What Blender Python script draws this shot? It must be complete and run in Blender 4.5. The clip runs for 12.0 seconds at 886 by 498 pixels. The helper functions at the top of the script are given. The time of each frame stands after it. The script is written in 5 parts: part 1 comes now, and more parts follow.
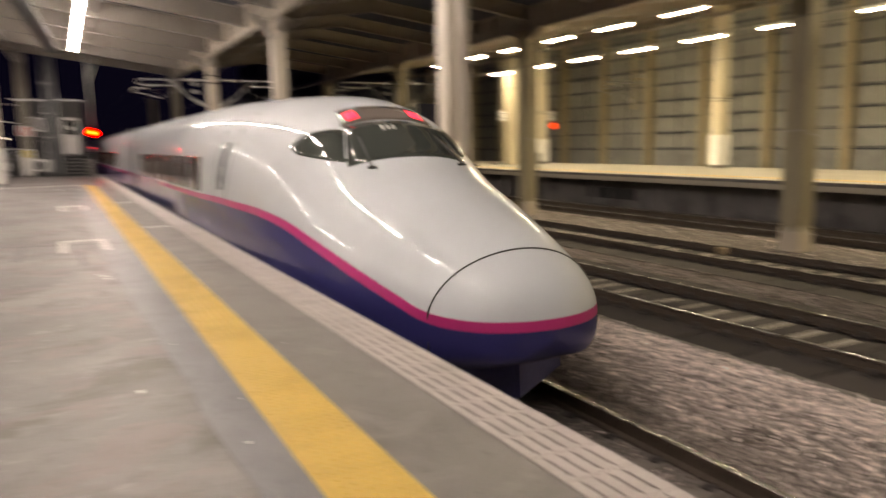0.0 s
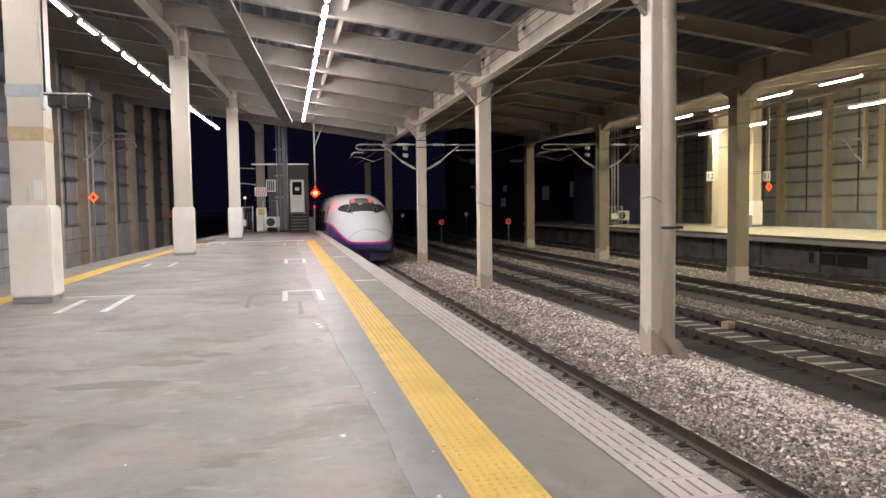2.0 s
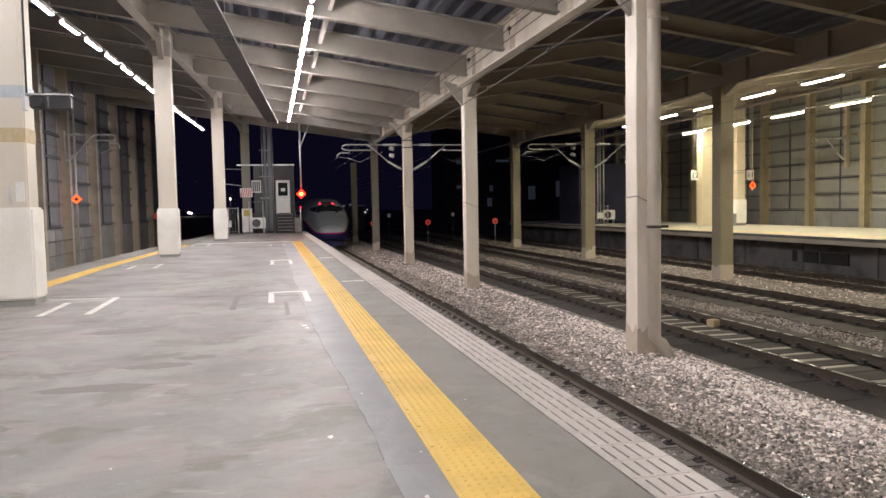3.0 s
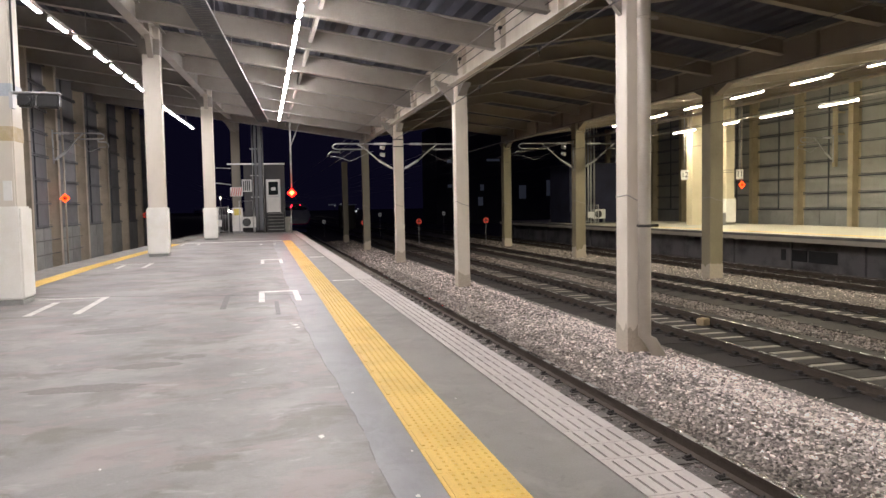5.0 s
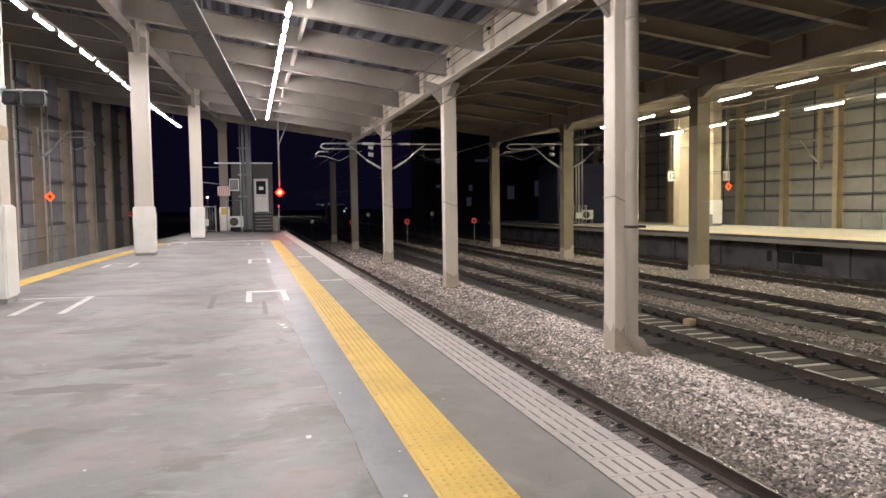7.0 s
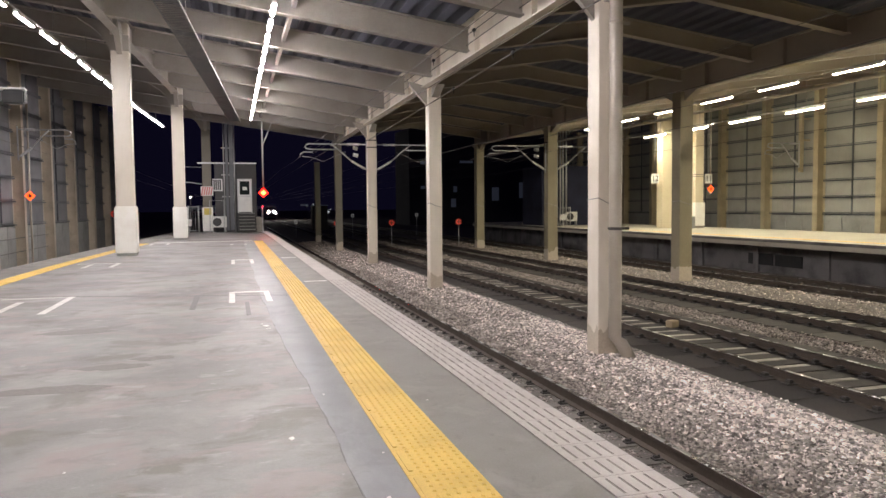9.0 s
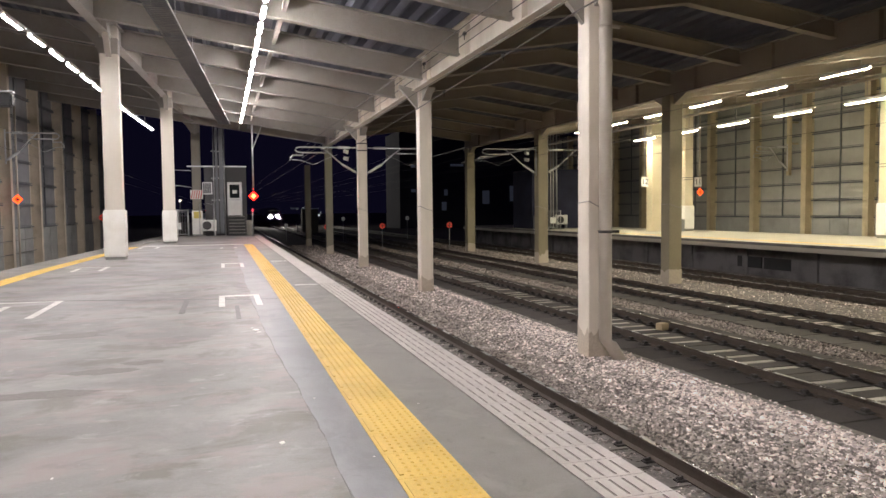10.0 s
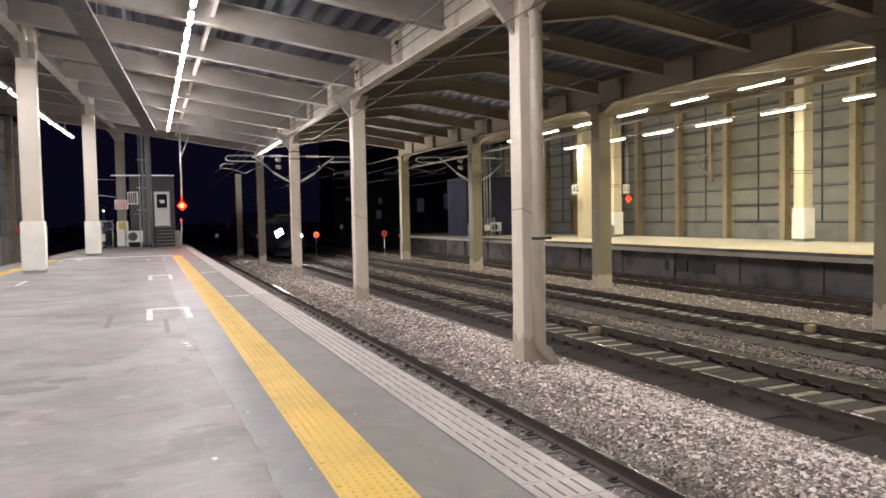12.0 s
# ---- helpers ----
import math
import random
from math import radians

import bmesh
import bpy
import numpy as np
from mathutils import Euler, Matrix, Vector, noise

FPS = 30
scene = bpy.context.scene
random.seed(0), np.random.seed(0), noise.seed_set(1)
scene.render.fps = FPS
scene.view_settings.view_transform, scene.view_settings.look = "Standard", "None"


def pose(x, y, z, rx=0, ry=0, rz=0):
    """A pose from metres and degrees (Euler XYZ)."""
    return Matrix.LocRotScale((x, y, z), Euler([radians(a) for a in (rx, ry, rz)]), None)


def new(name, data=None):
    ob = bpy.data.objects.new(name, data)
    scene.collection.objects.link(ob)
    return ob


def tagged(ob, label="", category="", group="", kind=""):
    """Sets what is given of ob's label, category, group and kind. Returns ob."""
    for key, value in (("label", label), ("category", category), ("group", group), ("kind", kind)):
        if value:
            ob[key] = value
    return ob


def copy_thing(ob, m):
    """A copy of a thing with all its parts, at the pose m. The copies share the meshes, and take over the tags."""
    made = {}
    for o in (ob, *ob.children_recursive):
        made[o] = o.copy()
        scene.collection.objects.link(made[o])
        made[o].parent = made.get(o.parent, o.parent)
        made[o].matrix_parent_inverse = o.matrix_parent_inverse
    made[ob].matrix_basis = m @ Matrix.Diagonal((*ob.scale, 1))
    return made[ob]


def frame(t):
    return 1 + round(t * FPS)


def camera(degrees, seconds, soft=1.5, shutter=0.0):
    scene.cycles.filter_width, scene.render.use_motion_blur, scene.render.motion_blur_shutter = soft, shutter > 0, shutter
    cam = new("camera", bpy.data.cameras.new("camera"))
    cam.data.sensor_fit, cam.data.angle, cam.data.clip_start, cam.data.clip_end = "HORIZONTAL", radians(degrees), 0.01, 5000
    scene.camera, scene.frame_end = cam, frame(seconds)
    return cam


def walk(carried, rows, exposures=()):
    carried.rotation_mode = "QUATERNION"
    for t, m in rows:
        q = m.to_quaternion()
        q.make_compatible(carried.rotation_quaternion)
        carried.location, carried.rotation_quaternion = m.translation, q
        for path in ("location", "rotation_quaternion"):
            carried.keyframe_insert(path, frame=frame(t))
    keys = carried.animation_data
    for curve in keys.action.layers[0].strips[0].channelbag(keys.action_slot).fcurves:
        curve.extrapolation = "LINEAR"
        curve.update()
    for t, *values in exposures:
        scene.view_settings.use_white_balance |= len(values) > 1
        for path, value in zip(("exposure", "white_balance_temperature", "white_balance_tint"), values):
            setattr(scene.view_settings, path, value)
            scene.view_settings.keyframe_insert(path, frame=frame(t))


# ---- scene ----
EYE = 1.4
cam = camera(63.0, 12.0, shutter=0.35)
PATH = [
    (0.0, pose(0, 0, EYE, 81.64, 1.16, -27.86)),
    (0.1, pose(0, 0, EYE, 82.55, 1.40, -21.83)),
    (0.2, pose(0, 0, EYE, 82.88, 1.48, -17.78)),
    (0.3, pose(0, 0, EYE, 83.36, 1.40, -15.23)),
    (0.4, pose(0, 0, EYE, 83.80, 1.19, -13.62)),
    (0.5, pose(0, 0, EYE, 84.10, 1.07, -12.58)),
    (0.8, pose(0, 0, EYE, 85.06, 0.56, -11.33)),
    (0.9, pose(0, 0, EYE, 85.24, 0.64, -11.25)),
    (1.0, pose(0, 0, EYE, 85.40, 0.49, -11.20)),
    (1.5, pose(0, 0, EYE, 86.14, 0.62, -11.54)),
    (2.0, pose(0, 0, EYE, 86.66, 0.81, -12.27)),
    (2.5, pose(0, 0, EYE, 86.74, 0.99, -12.91)),
    (3.0, pose(0, 0, EYE, 86.65, 1.08, -13.34)),
    (5.0, pose(0, 0, EYE, 86.57, 1.07, -14.06)),
    (5.5, pose(0, 0, EYE, 86.60, 1.00, -14.25)),
    (6.0, pose(0, 0, EYE, 86.60, 0.96, -14.46)),
    (6.5, pose(0, 0, EYE, 86.58, 0.91, -14.69)),
    (7.0, pose(0, 0, EYE, 86.57, 0.83, -14.98)),
    (9.0, pose(0, 0, EYE, 86.65, 0.57, -16.20)),
    (9.5, pose(0, 0, EYE, 86.74, 0.51, -16.53)),
    (10.0, pose(0, 0, EYE, 86.90, 0.61, -16.94)),
    (10.5, pose(0, 0, EYE, 87.10, 0.70, -17.44)),
    (10.6, pose(0, 0, EYE, 87.18, 0.76, -17.66)),
    (11.0, pose(0, 0, EYE, 87.29, 0.83, -18.03)),
    (11.5, pose(0, 0, EYE, 87.41, 0.98, -19.49)),
    (12.0, pose(0, 0, EYE, 87.46, 1.11, -22.10)),
]
walk(cam, PATH, exposures=[(0.0, -0.3, 8000, 15), (0.3, -0.26, 7500, 14), (0.6, -0.15, 7100, 13), (1.1, -0.09, 6950, 13), (2.0, 0.03, 6750, 12), (4.0, 0.03, 6600, 12), (12.0, 0.03, 6600, 12)])

# ---- world: night sky, all light comes from the station lamps ----
night = bpy.data.worlds.new("night")
scene.world = night
night.use_nodes = True
night.node_tree.nodes["Background"].inputs[0].default_value = (0.28, 0.24, 0.85, 1)
night.node_tree.nodes["Background"].inputs[1].default_value = 0.0095
TUBE = 241.0       # strength of the platform tubes
FAR_TUBE = 215.0   # strength of the opposite platform's tubes


# ---- materials ----
def shader(name):
    m = bpy.data.materials.new(name)
    m.use_nodes = True
    return m, m.node_tree, m.node_tree.nodes["Principled BSDF"]


def node(nt, kind, **sockets):
    n = nt.nodes.new(kind)
    for k, v in sockets.items():
        n.inputs[k.replace("_", " ")].default_value = v
    return n


def surface(name, color, rough=0.6, metal=0.0, grain=40.0, stain=1.2, vary=0.12, stain_color=None, stain_amount=0.35,
            bump=0.15, spread=0.0, coat=0.0, moving=False, stretch=(1, 1, 1), rough_vary=0.12):
    """Painted, concrete, stone or metal surface: fine grain, larger stains and a little relief, in metres."""
    m, nt, b = shader(name)
    if moving:
        co = nt.nodes.new("ShaderNodeTexCoord").outputs["Object"]
    else:
        co = nt.nodes.new("ShaderNodeNewGeometry").outputs["Position"]
    mp = nt.nodes.new("ShaderNodeMapping")
    mp.inputs["Scale"].default_value = stretch
    nt.links.new(co, mp.inputs["Vector"])
    fine = node(nt, "ShaderNodeTexNoise", Scale=grain, Detail=4.0, Roughness=0.6)
    big = node(nt, "ShaderNodeTexNoise", Scale=stain, Detail=6.0, Roughness=0.62)
    for n in (fine, big):
        nt.links.new(mp.outputs[0], n.inputs["Vector"])
    ramp = nt.nodes.new("ShaderNodeMapRange")
    ramp.inputs["From Min"].default_value, ramp.inputs["From Max"].default_value = 0.45, 0.72
    ramp.inputs["To Max"].default_value = stain_amount
    nt.links.new(big.outputs["Fac"], ramp.inputs["Value"])
    mix = nt.nodes.new("ShaderNodeMixRGB")
    mix.inputs[1].default_value = (*color, 1)
    sc = stain_color or tuple(c * 0.6 for c in color)
    mix.inputs[2].default_value = (*sc, 1)
    nt.links.new(ramp.outputs[0], mix.inputs[0])
    val = nt.nodes.new("ShaderNodeMapRange")
    val.inputs["From Min"].default_value, val.inputs["From Max"].default_value = 0.3, 0.7
    val.inputs["To Min"].default_value, val.inputs["To Max"].default_value = 1 - vary, 1 + vary
    nt.links.new(fine.outputs["Fac"], val.inputs["Value"])
    hsv = nt.nodes.new("ShaderNodeHueSaturation")
    nt.links.new(mix.outputs[0], hsv.inputs["Color"])
    out = val.outputs[0]
    if spread:
        info = nt.nodes.new("ShaderNodeObjectInfo")
        isl = nt.nodes.new("ShaderNodeNewGeometry")
        add = nt.nodes.new("ShaderNodeMath")
        add.operation = "ADD"
        nt.links.new(info.outputs["Random"], add.inputs[0])
        nt.links.new(isl.outputs["Random Per Island"], add.inputs[1])
        fr = nt.nodes.new("ShaderNodeMath")
        fr.operation = "FRACT"
        nt.links.new(add.outputs[0], fr.inputs[0])
        sp = nt.nodes.new("ShaderNodeMapRange")
        sp.inputs["To Min"].default_value, sp.inputs["To Max"].default_value = 1 - spread, 1 + spread
        nt.links.new(fr.outputs[0], sp.inputs["Value"])
        mul = nt.nodes.new("ShaderNodeMath")
        mul.operation = "MULTIPLY"
        nt.links.new(out, mul.inputs[0])
        nt.links.new(sp.outputs[0], mul.inputs[1])
        out = mul.outputs[0]
    nt.links.new(out, hsv.inputs["Value"])
    nt.links.new(hsv.outputs[0], b.inputs["Base Color"])
    rr = nt.nodes.new("ShaderNodeMapRange")
    rr.inputs["To Min"].default_value = max(0.02, rough - rough_vary)
    rr.inputs["To Max"].default_value = min(1.0, rough + rough_vary)
    nt.links.new(big.outputs["Fac"], rr.inputs["Value"])
    nt.links.new(rr.outputs[0], b.inputs["Roughness"])
    b.inputs["Metallic"].default_value = metal
    b.inputs["Coat Weight"].default_value = coat
    b.inputs["Coat Roughness"].default_value = 0.04
    if bump:
        bp = node(nt, "ShaderNodeBump", Strength=bump, Distance=0.01)
        nt.links.new(fine.outputs["Fac"], bp.inputs["Height"])
        nt.links.new(bp.outputs[0], b.inputs["Normal"])
    return m


def glow(name, color, strength):
    m, nt, b = shader(name)
    b.inputs["Base Color"].default_value = (*[min(1, c) for c in color], 1)
    b.inputs["Emission Color"].default_value = (*color, 1)
    b.inputs["Emission Strength"].default_value = strength
    return m


def glass(name, color=(0.02, 0.025, 0.025), rough=0.04):
    m, nt, b = shader(name)
    b.inputs["Base Color"].default_value = (*color, 1)
    b.inputs["Roughness"].default_value = rough
    b.inputs["IOR"].default_value = 1.5
    b.inputs["Coat Weight"].default_value = 0.5
    b.inputs["Coat Roughness"].default_value = 0.02
    return m


M_SLAB = surface("worn platform concrete", (0.205, 0.197, 0.188), 0.5, grain=60, stain=0.55, vary=0.10,
                 stain_color=(0.15, 0.142, 0.135), stain_amount=0.75, bump=0.08, rough_vary=0.2)


def blotched(m, scale, stretch, low, high, amount, tone):
    """Lay a second, larger layer of dark scuffs over a surface."""
    nt = m.node_tree
    b = nt.nodes["Principled BSDF"]
    src = b.inputs["Base Color"].links[0].from_socket
    geo = nt.nodes.new("ShaderNodeNewGeometry")
    mp = nt.nodes.new("ShaderNodeMapping")
    mp.inputs["Scale"].default_value = stretch
    nt.links.new(geo.outputs["Position"], mp.inputs["Vector"])
    n = node(nt, "ShaderNodeTexNoise", Scale=scale, Detail=8.0, Roughness=0.62, Distortion=0.5)
    nt.links.new(mp.outputs[0], n.inputs["Vector"])
    r = nt.nodes.new("ShaderNodeMapRange")
    r.inputs["From Min"].default_value, r.inputs["From Max"].default_value, r.inputs["To Max"].default_value = low, high, amount
    nt.links.new(n.outputs["Fac"], r.inputs["Value"])
    mx = nt.nodes.new("ShaderNodeMixRGB")
    mx.inputs[2].default_value = (*tone, 1)
    nt.links.new(r.outputs[0], mx.inputs[0])
    nt.links.new(src, mx.inputs[1])
    nt.links.new(mx.outputs[0], b.inputs["Base Color"])


blotched(M_SLAB, 0.9, (0.9, 1.0, 1), 0.48, 0.60, 0.7, (0.29, 0.268, 0.26))
blotched(M_SLAB, 1.5, (0.85, 1.1, 1), 0.54, 0.62, 0.75, (0.13, 0.12, 0.098))
blotched(M_SLAB, 2.0, (0.8, 1.1, 1), 0.52, 0.60, 0.6, (0.268, 0.21, 0.202))
blotched(M_SLAB, 6.0, (0.7, 1.3, 1), 0.52, 0.66, 0.4, (0.15, 0.141, 0.13))
blotched(M_SLAB, 3.1, (0.9, 1.6, 1), 0.60, 0.66, 0.5, (0.34, 0.32, 0.31))
blotched(M_SLAB, 13.0, (1, 1, 1), 0.66, 0.71, 0.5, (0.38, 0.37, 0.36))
M_STRIP = surface("smooth grey patched band", (0.205, 0.205, 0.215), 0.42, grain=70, stain=0.8, vary=0.06, stain_amount=0.3, bump=0.04)
blotched(M_STRIP, 1.5, (1.5, 0.6, 1), 0.50, 0.64, 0.6, (0.28, 0.275, 0.285))
blotched(M_STRIP, 4.0, (1.0, 0.8, 1), 0.56, 0.66, 0.5, (0.155, 0.152, 0.155))
M_EDGE = surface("grey platform edge paving", (0.225, 0.212, 0.195), 0.55, grain=80, stain=1.0, vary=0.08, stain_amount=0.4, bump=0.08)
blotched(M_EDGE, 1.2, (1.2, 0.8, 1), 0.53, 0.64, 0.6, (0.15, 0.142, 0.13))
blotched(M_EDGE, 2.6, (1.0, 0.9, 1), 0.54, 0.64, 0.5, (0.285, 0.265, 0.24))
blotched(M_EDGE, 8.0, (1.0, 0.9, 1), 0.60, 0.68, 0.4, (0.14, 0.132, 0.12))
M_PLATE = surface("pale slotted edge plate", (0.48, 0.435, 0.41), 0.6, grain=90, stain=2.0, vary=0.08, stain_amount=0.35, bump=0.1, spread=0.05)
# Bed seen through the slots, darker than the plates above it.
M_GROOVE = surface("dark groove bed", (0.20, 0.18, 0.165), 0.85, grain=90, stain=3, bump=0.1)
M_YELLOW = surface("yellow tactile paving", (0.72, 0.49, 0.115), 0.5, grain=90, stain=1.6, vary=0.08,
                   stain_color=(0.48, 0.31, 0.08), stain_amount=0.6, bump=0.1, spread=0.03)
M_STAIN = surface("dried floor stain", (0.135, 0.124, 0.11), 0.5, grain=30, stain=6, vary=0.2, stain_color=(0.18, 0.17, 0.155), stain_amount=0.9, bump=0.05)
M_WHITE_LINE = surface("worn white floor paint", (0.66, 0.64, 0.61), 0.55, grain=50, stain=4, vary=0.08, stain_color=(0.36, 0.35, 0.33), stain_amount=0.7)
M_DARK_LINE = surface("faded dark floor mark", (0.17, 0.165, 0.16), 0.6, grain=50, stain=5)
M_SIDE = surface("platform side concrete", (0.30, 0.28, 0.25), 0.8, grain=25, stain=0.7, vary=0.15, stain_color=(0.12, 0.11, 0.10), stain_amount=0.8, bump=0.25, stretch=(1, 1, 0.5))
M_STEEL = surface("beige painted steel", (0.345, 0.316, 0.285), 0.5, grain=30, stain=0.9, vary=0.05, stain_color=(0.24, 0.205, 0.165), stain_amount=0.5, bump=0.04)
M_COLUMN = surface("cream painted column", (0.65, 0.60, 0.525), 0.45, grain=18, stain=0.8, vary=0.012, stain_color=(0.50, 0.45, 0.37), stain_amount=0.4, bump=0.04, stretch=(1, 1, 0.35))
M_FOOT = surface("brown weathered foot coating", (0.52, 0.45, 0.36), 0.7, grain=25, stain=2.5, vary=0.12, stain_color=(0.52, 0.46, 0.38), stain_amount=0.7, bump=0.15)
M_GUARD = surface("white column guard", (0.85, 0.835, 0.79), 0.4, grain=40, stain=1.5, vary=0.03, stain_color=(0.62, 0.57, 0.48), stain_amount=0.4, bump=0.03)
M_TRACK_COLUMN = surface("beige track column paint", (0.75, 0.68, 0.59), 0.45, grain=18, stain=0.9, vary=0.015, stain_color=(0.44, 0.37, 0.28), stain_amount=0.45, bump=0.05, stretch=(1, 1, 0.3))
# Second column row: browner and darker than the row beside the platform.
M_BROWN_COLUMN = surface("brown column paint", (0.29, 0.25, 0.165), 0.6, grain=30, stain=1.2, vary=0.07, stain_color=(0.22, 0.175, 0.12), stain_amount=0.6, bump=0.06, stretch=(1, 1, 0.35))
# Darker copy of the column paint: the dim far end is put into its colour.
M_DIM_COLUMN = surface("streaked column paint darkened for the unlit end", (0.215, 0.195, 0.16), 0.6, grain=30, stain=1.2, vary=0.07, stain_color=(0.19, 0.16, 0.12), stain_amount=0.6, bump=0.06, stretch=(1, 1, 0.35))
# Stained concrete, also darkened: shade below the platform overhang put into the colour.
M_SHADED_CONCRETE = surface("stained concrete darkened for overhang shade", (0.19, 0.18, 0.18), 0.85, grain=25, stain=0.8, vary=0.15, stain_color=(0.05, 0.048, 0.05), stain_amount=0.8, bump=0.2)
M_REAR_WALL = surface("blue grey rear wall panel", (0.21, 0.21, 0.225), 0.7, grain=20, stain=0.6, vary=0.05, stain_color=(0.13, 0.13, 0.14), stain_amount=0.5, bump=0.05, spread=0.08)
M_TRACK_STEEL = surface("ochre grey roof steel", (0.36, 0.305, 0.24), 0.5, grain=30, stain=0.9, vary=0.05, stain_color=(0.29, 0.245, 0.18), stain_amount=0.5, bump=0.04)
M_DECK = surface("grey folded roof sheet", (0.085, 0.09, 0.125), 0.6, grain=20, stain=0.5, vary=0.08, bump=0.03)
M_TRAY = surface("galvanised tray", (0.15, 0.155, 0.165), 0.5, metal=0.4, grain=30, stain=2, vary=0.08, bump=0.03)
M_BALLAST = surface("grey pink ballast bed", (0.15, 0.13, 0.12), 0.95, grain=28, stain=1.0, vary=0.5, stain_color=(0.10, 0.085, 0.07), stain_amount=0.6, bump=1.0)
M_STONE = surface("broken ballast stone", (0.82, 0.715, 0.665), 0.85, grain=60, stain=1.1, vary=0.15, stain_color=(0.30, 0.25, 0.21), stain_amount=0.45, bump=0.2, spread=0.74)
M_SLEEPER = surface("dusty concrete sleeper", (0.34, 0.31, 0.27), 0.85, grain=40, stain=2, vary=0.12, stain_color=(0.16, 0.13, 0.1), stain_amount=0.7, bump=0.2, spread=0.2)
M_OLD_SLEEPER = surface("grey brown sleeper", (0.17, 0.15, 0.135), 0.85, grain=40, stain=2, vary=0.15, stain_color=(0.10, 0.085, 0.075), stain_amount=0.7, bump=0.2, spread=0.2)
M_PALE_SLEEPER = surface("pale sleeper top", (0.44, 0.40, 0.345), 0.8, grain=40, stain=2, vary=0.1, stain_color=(0.26, 0.22, 0.18), stain_amount=0.7, bump=0.2, spread=0.2)
M_DUSTY = surface("rust dusted ballast stone", (0.36, 0.31, 0.28), 0.9, grain=60, stain=1.3, vary=0.15, stain_color=(0.12, 0.095, 0.075), stain_amount=0.7, bump=0.2, spread=0.75)
# Paler and yellower than the near floor: strong lamp light put into the colour.
M_FAR_FLOOR = surface("opposite platform floor coloured as strongly lit", (0.46, 0.43, 0.36), 0.55, grain=50, stain=0.8, vary=0.06, stain_amount=0.35, bump=0.05)
M_MAT = surface("dark brown track mat", (0.06, 0.051, 0.046), 0.85, grain=30, stain=1.5, vary=0.2, stain_color=(0.095, 0.08, 0.07), stain_amount=0.6, bump=0.2, spread=0.25)
M_RAIL = surface("rusty rail side", (0.07, 0.052, 0.04), 0.7, metal=0.2, grain=50, stain=4, vary=0.2, bump=0.1)
M_RAILHEAD = surface("polished rail head", (0.36, 0.34, 0.32), 0.27, metal=0.9, grain=80, stain=3, vary=0.06, bump=0.02)
M_CLIP = surface("black rail clip", (0.05, 0.044, 0.04), 0.7, grain=60, stain=4, bump=0.1)
M_WALL = surface("grey wall panel", (0.33, 0.325, 0.30), 0.7, grain=20, stain=0.6, vary=0.05, stain_color=(0.22, 0.21, 0.19), stain_amount=0.5, bump=0.05, spread=0.06)
M_WALLBASE = surface("grey concrete wall base", (0.30, 0.30, 0.29), 0.8, grain=25, stain=1.0, vary=0.1, stain_color=(0.17, 0.17, 0.16), stain_amount=0.6, bump=0.15, spread=0.1)
M_GIRT = surface("dark grey girt", (0.10, 0.105, 0.12), 0.5, grain=30, stain=2, bump=0.03)
M_REAR_POST = surface("brown grey wall post", (0.50, 0.43, 0.335), 0.5, grain=30, stain=1.2, vary=0.05, stain_color=(0.26, 0.22, 0.17), stain_amount=0.5, bump=0.04)
M_POST = surface("ochre painted wall post", (0.51, 0.43, 0.285), 0.5, grain=30, stain=1.2, vary=0.05, stain_color=(0.30, 0.24, 0.16), stain_amount=0.5, bump=0.04)
# Cream paint tinted yellow: the warm lamp light sits in the colour.
M_WARM_LIT_CREAM = surface("cream column paint tinted as warmly lit", (0.62, 0.55, 0.40), 0.45, grain=30, stain=1.0, vary=0.04, stain_color=(0.48, 0.40, 0.26), stain_amount=0.4, bump=0.04)
M_PIPE = surface("grey drain pipe", (0.43, 0.38, 0.32), 0.4, grain=40, stain=1.4, vary=0.05, stain_color=(0.3, 0.25, 0.19), stain_amount=0.4, bump=0.03)
M_GALV = surface("galvanised steel", (0.55, 0.55, 0.55), 0.4, metal=0.6, grain=50, stain=4, vary=0.08, bump=0.03)
M_INSUL = surface("pale insulator porcelain", (0.66, 0.66, 0.66), 0.25, grain=50, stain=4, vary=0.05, bump=0)
M_WIRE = surface("dark wire", (0.10, 0.09, 0.085), 0.45, metal=0.5, grain=50, stain=4, bump=0)
M_DARK = surface("dark grey cladding", (0.06, 0.058, 0.06), 0.6, grain=25, stain=1.5, vary=0.08, bump=0.05)
M_ALU = surface("brushed aluminium frame", (0.62, 0.62, 0.61), 0.35, metal=0.5, grain=60, stain=3, vary=0.05, bump=0.02)
M_DOORPANEL = surface("pale grey door panel", (0.74, 0.73, 0.71), 0.4, grain=50, stain=2, vary=0.04, bump=0.02)
M_BLACK = surface("black rubber and plastic", (0.02, 0.02, 0.021), 0.5, grain=60, stain=4, bump=0.05)
M_SIGN = surface("white sign sheet", (0.75, 0.75, 0.72), 0.4, grain=60, stain=4, vary=0.03, bump=0)
M_INK = surface("black sign ink", (0.03, 0.03, 0.03), 0.5, grain=60, stain=4, bump=0)
M_RED = surface("red sign paint", (0.55, 0.05, 0.04), 0.5, grain=60, stain=4, bump=0)
M_NOTICE = surface("yellow notice", (0.65, 0.52, 0.12), 0.5, grain=60, stain=4, bump=0)
M_WOOD = surface("pale timber block", (0.42, 0.32, 0.2), 0.8, grain=40, stain=3, bump=0.2)
M_TAPE = surface("brown tape remains", (0.47, 0.37, 0.21), 0.6, grain=40, stain=8, vary=0.1, stain_color=(0.56, 0.48, 0.36), stain_amount=0.9, bump=0.05)
